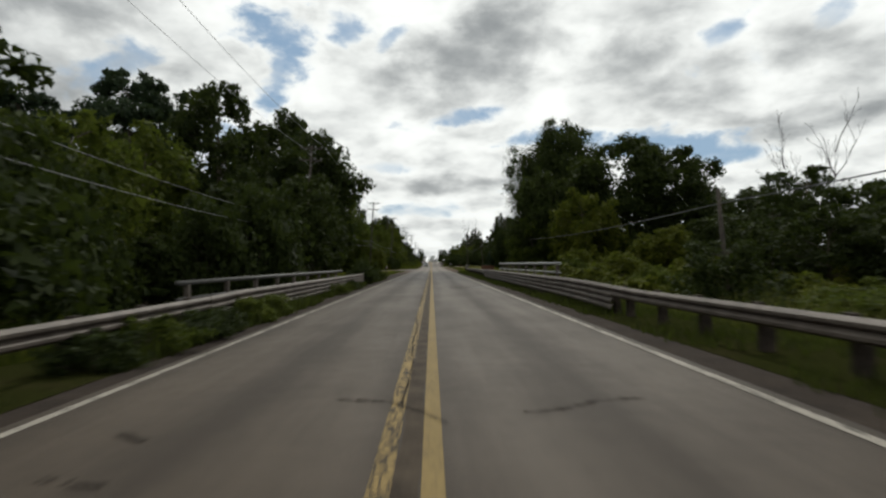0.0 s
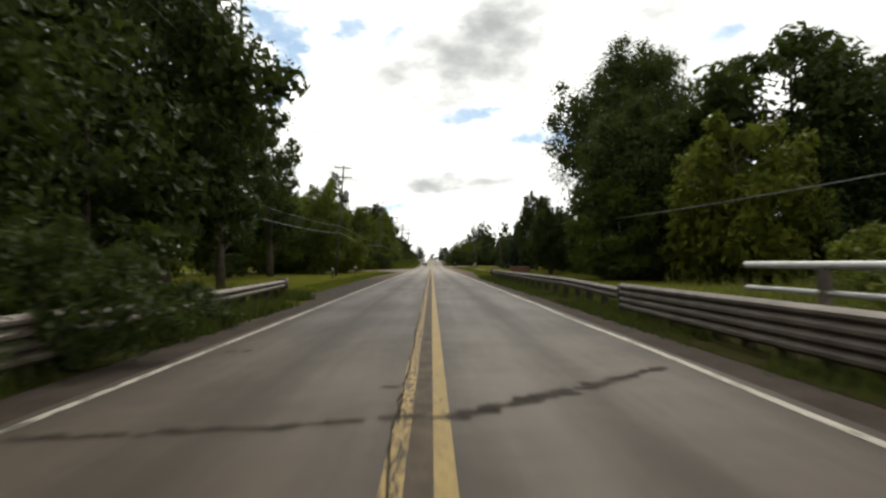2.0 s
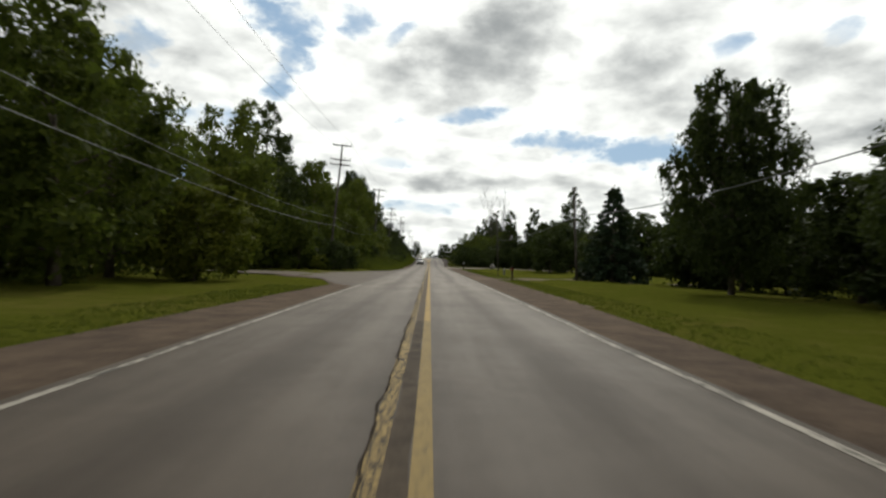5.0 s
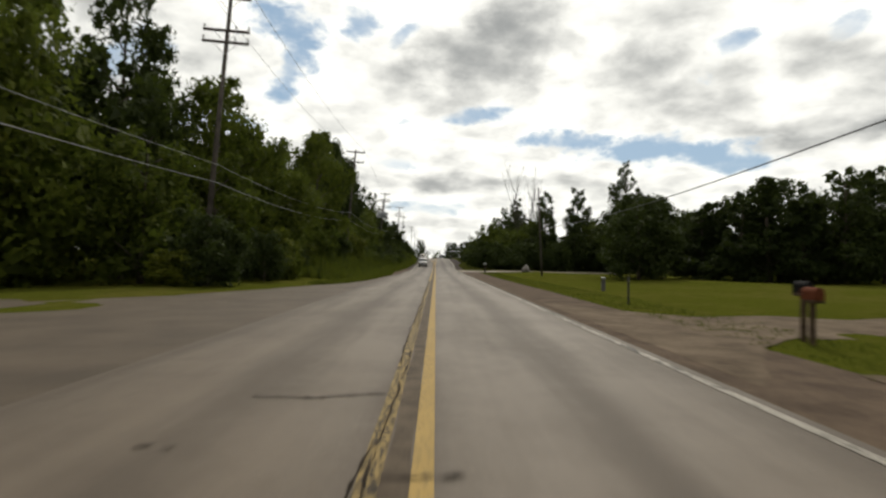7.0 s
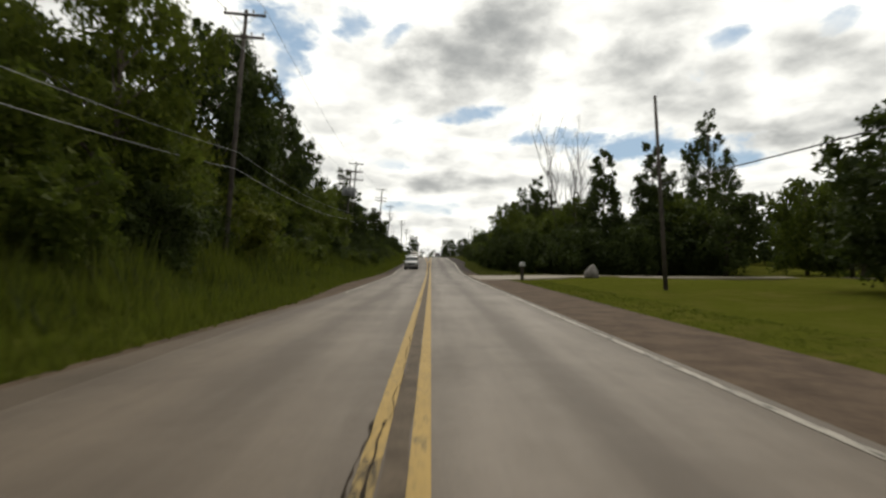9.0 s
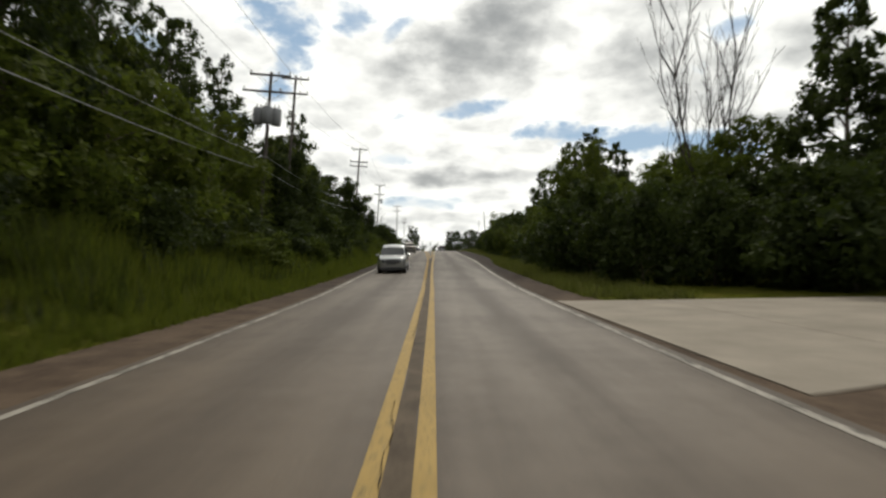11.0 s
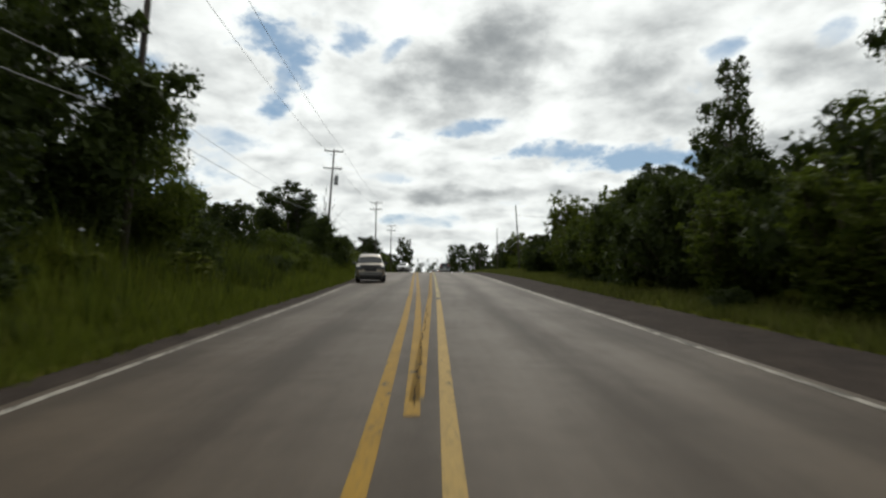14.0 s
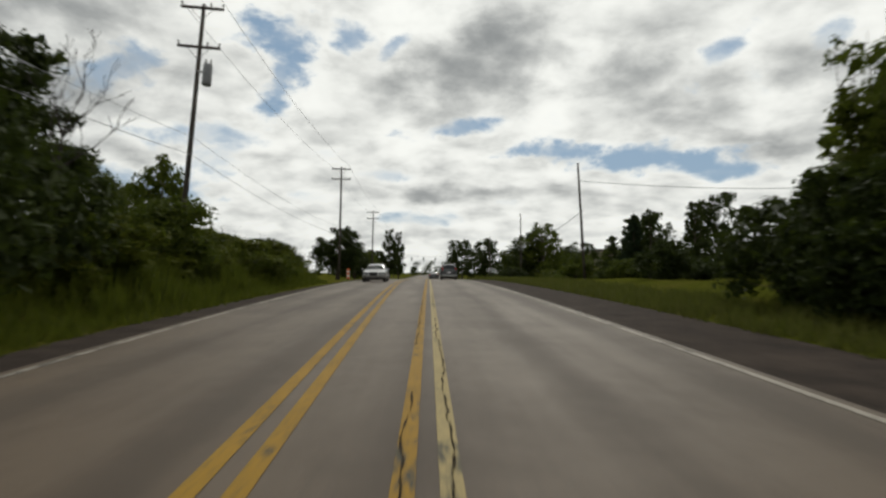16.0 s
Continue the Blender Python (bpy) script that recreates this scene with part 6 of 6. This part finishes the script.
car("minivan", pose(-2.33, van_y, float(road_z(van_y)) + 0.012, pitch, 0, 0) @ pose(0, 0, 0, 0, 0, 180), "silver minivan driving in the oncoming lane", SILVER, 4.9, 1.72, 1.70, 3.0, VAN, 0.335,
    dict(side=(4, 5, 6, 7, 8), front=(4,), rear=(9,)), VAN_LAMPS)

SUV = [(2.1, 0.4, 0.7, 0.74, 0.66, 0.52), (2.05, 0.32, 0.86, 0.9, 0.77, 0.62), (1.8, 0.28, 0.94, 1.0, 0.85, 0.7), (1.2, 0.28, 0.98, 1.06, 0.87, 0.71), (0.85, 0.28, 1.0, 1.1, 0.872, 0.71),
       (0.2, 0.28, 1.02, 1.58, 0.872, 0.62), (-0.2, 0.28, 1.03, 1.66, 0.872, 0.61), (-0.95, 0.28, 1.04, 1.67, 0.872, 0.61), (-1.6, 0.3, 1.05, 1.63, 0.865, 0.6), (-1.92, 0.32, 1.05, 1.52, 0.85, 0.59), (-2.06, 0.36, 1.0, 1.06, 0.82, 0.66), (-2.1, 0.42, 0.8, 0.86, 0.76, 0.6)]
SUV_LAMPS = dict(lx=0.6, ly=0.13, turn=22, z=0.84, tail=1.12, mirror=0.62, mirror_z=1.12, handles=(-0.1, -0.95), handle_z=0.98, grille=0.86, painted=False, mould=SILVER, deflector=0.97)
suv_y = 300.8
pitch = math.degrees(math.atan(float(road_z(suv_y + 1) - road_z(suv_y - 1)) / 2))
car("sport_utility_car", pose(-3.72, suv_y, float(road_z(suv_y)) + 0.012, pitch, 0, 0) @ pose(0, 0, 0, 0, 0, 187), "champagne sport utility car in the oncoming lane", CHAMPAGNE, 4.2, 1.74, 1.67, 2.49, SUV, 0.34,
    dict(side=(4, 5, 6, 7, 8), front=(4,), rear=(9,)), SUV_LAMPS, True)

SEDAN = [(2.3, 0.34, 0.58, 0.62, 0.7, 0.55), (2.22, 0.26, 0.68, 0.72, 0.82, 0.65), (1.9, 0.22, 0.78, 0.84, 0.89, 0.7), (1.1, 0.22, 0.84, 0.93, 0.91, 0.72), (0.75, 0.22, 0.88, 0.97, 0.91, 0.7),
         (-0.05, 0.22, 0.9, 1.36, 0.91, 0.58), (-0.45, 0.22, 0.91, 1.43, 0.91, 0.56), (-1.0, 0.22, 0.92, 1.42, 0.91, 0.56), (-1.35, 0.24, 0.93, 1.36, 0.905, 0.58), (-1.95, 0.26, 0.94, 1.06, 0.89, 0.66), (-2.3, 0.32, 0.9, 1.0, 0.85, 0.66), (-2.38, 0.4, 0.75, 0.8, 0.8, 0.6)]
SEDAN_LAMPS = dict(lx=0.62, ly=0.18, turn=25, z=0.66, tail=0.84, mirror=0.55, mirror_z=0.98, handles=(-0.2, -1.0), handle_z=0.86, grille=0.7)
sed_y = 350.0
pitch = math.degrees(math.atan(float(road_z(sed_y + 1) - road_z(sed_y - 1)) / 2))
car("sedan", pose(-4.1, sed_y, float(road_z(sed_y)) + 0.012, pitch, 0, 0) @ pose(0, 0, 0, 0, 0, 180), "silver sedan coming over the crest of the road", SILVER, 4.7, 1.82, 1.43, 2.75, SEDAN, 0.32,
    dict(side=(4, 5, 6, 7, 8), front=(4,), rear=(8,)), SEDAN_LAMPS)
queue_y = 404.0
car("sedan", pose(1.1, queue_y, float(road_z(queue_y)) + 0.012, -0.8, 0, 0), "dark sedan waiting beyond the crest", DARK_PAINT, 4.7, 1.82, 1.43, 2.75, SEDAN, 0.32,
    dict(side=(4, 5, 6, 7, 8), front=(4,), rear=(8,)), SEDAN_LAMPS)
lead_y = 366.0
pitch = math.degrees(math.atan(float(road_z(lead_y + 1) - road_z(lead_y - 1)) / 2))
car("sport_utility_car", pose(2.35, lead_y, float(road_z(lead_y)) + 0.012, pitch, 0, 0), "dark grey sport utility car driving ahead", DARK_PAINT, 4.2, 1.78, 1.67, 2.49, SUV, 0.34,
    dict(side=(4, 5, 6, 7, 8), front=(4,), rear=(8, 9)), dict(SUV_LAMPS, bumper=SILVER), "dark")


# ---- grass ----
def grass(name, spots, height, mat, label, seed, width=0.025, per=5, rise=None):
    """Blades in tufts; spots: arrays x, y. Kind stuff."""
    rng = np.random.default_rng(seed)
    x, y = spots
    n = len(x) * per
    x, y = np.repeat(x, per) + rng.normal(size=n) * 0.09, np.repeat(y, per) + rng.normal(size=n) * 0.09
    z = ground_z(x, y) - 0.02
    h = height * (0.45 + 0.8 * rng.random(n))
    if rise:
        h = h * rise(x, y)
    a = rng.random(n) * 6.283
    lean = (0.15 + 0.45 * rng.random(n)) * h
    dx, dy = np.cos(a), np.sin(a)
    w = width * (0.6 + 0.8 * rng.random(n))
    p0 = np.stack([x - dy * w, y + dx * w, z], 1)
    p1 = np.stack([x + dy * w, y - dx * w, z], 1)
    p3 = np.stack([x + dx * lean, y + dy * lean, z + h], 1)
    v = np.stack([p0, p1, p3], 1).reshape(-1, 3)
    ob = new(name, arrays_mesh(name, v, np.arange(len(v)).reshape(-1, 3), mat))
    tagged(ob, label, "grass", kind="stuff")


def strew(n, y0, y1, inner, outer, seed, lump=0.0):
    rng = np.random.default_rng(seed)
    y = y0 + (y1 - y0) * rng.random(n)
    t = rng.random(n)
    a, b = np.array([inner(v) for v in y]), np.array([outer(v) for v in y])
    x = a + (b - a) * t
    if lump:
        keep = (np.sin(y * 1.1 + x * 0.6) + np.sin(y * 0.37 + 1.0) + rng.random(n) * 2) > lump
        x, y = x[keep], y[keep]
    return x, y


def uneven(x, y):
    """Growth in clumps that gets taller away from the road."""
    clump = np.sin(x * 1.3 + y * 0.9) + np.sin(y * 0.47 + 2.0) + np.sin(x * 0.7 - y * 1.9) + np.sin(y * 2.7 + x)
    return (0.55 + 0.5 * smooth01((np.abs(x) - 6.2) / 3.5)) * np.clip(1.0 + 0.28 * clump, 0.35, 2.0)


grass("tall_grass", strew(15000, 176, 345, lambda y: -verge_left(y) - 0.5, lambda y: -11.5, 1), 0.95, BLADES, "tall green roadside grass on the bank", 1, 0.024, 6, uneven)
grass("tall_weeds", strew(5200, 176, 345, lambda y: -verge_left(y) - 1.4, lambda y: -12.0, 21, 1.4), 1.25, WEEDS, "clumps of tall dark weeds on the bank", 21, 0.04, 6, uneven)
grass("verge_grass", strew(9000, 166, 345, lambda y: -verge_left(y) + 0.05, lambda y: -verge_left(y) - 1.3, 2), 0.28, BLADES, "rough green verge grass", 2, 0.02, 5)
grass("verge_grass", strew(10000, 226.5, 400, lambda y: verge_right(y) - 0.05, lambda y: verge_right(y) + 3.2, 3), 0.38, DRY_BLADES, "rough yellow-green verge grass", 3, 0.025, 5)
grass("verge_grass", strew(7000, 0, 64, lambda y: -verge_left(y) + 0.1, lambda y: -7.5, 4, 0.9), 0.40, WEEDS, "rough grass and weeds under the guard rail", 4, 0.025, 6)
grass("verge_grass", strew(8000, 0, 92, lambda y: verge_right(y) - 0.1, lambda y: 8.0, 5, 0.6), 0.26, WEEDS, "rough grass and weeds under the guard rail", 5, 0.022, 6)
grass("lawn_edge", strew(4000, 63, 124, lambda y: -verge_left(y) + 0.15, lambda y: -verge_left(y) - 2.5, 6), 0.09, BLADES, "short lawn grass at the gravel edge", 6, 0.016, 5)
grass("lawn_edge", strew(5000, 92, 214, lambda y: verge_right(y) - 0.1, lambda y: verge_right(y) + 2.5, 7), 0.09, BLADES, "short lawn grass at the gravel edge", 7, 0.016, 5)
grass("tall_grass", strew(6000, 5, 56, lambda y: 7.5, lambda y: 22.0, 8), 1.0, DRY_BLADES, "tall yellow-green weeds beyond the guard rail", 8, 0.035, 5)
grass("tall_grass", strew(3500, 5, 60, lambda y: -7.0, lambda y: -14.0, 9), 0.8, BLADES, "tall green weeds beyond the guard rail", 9, 0.035, 5)
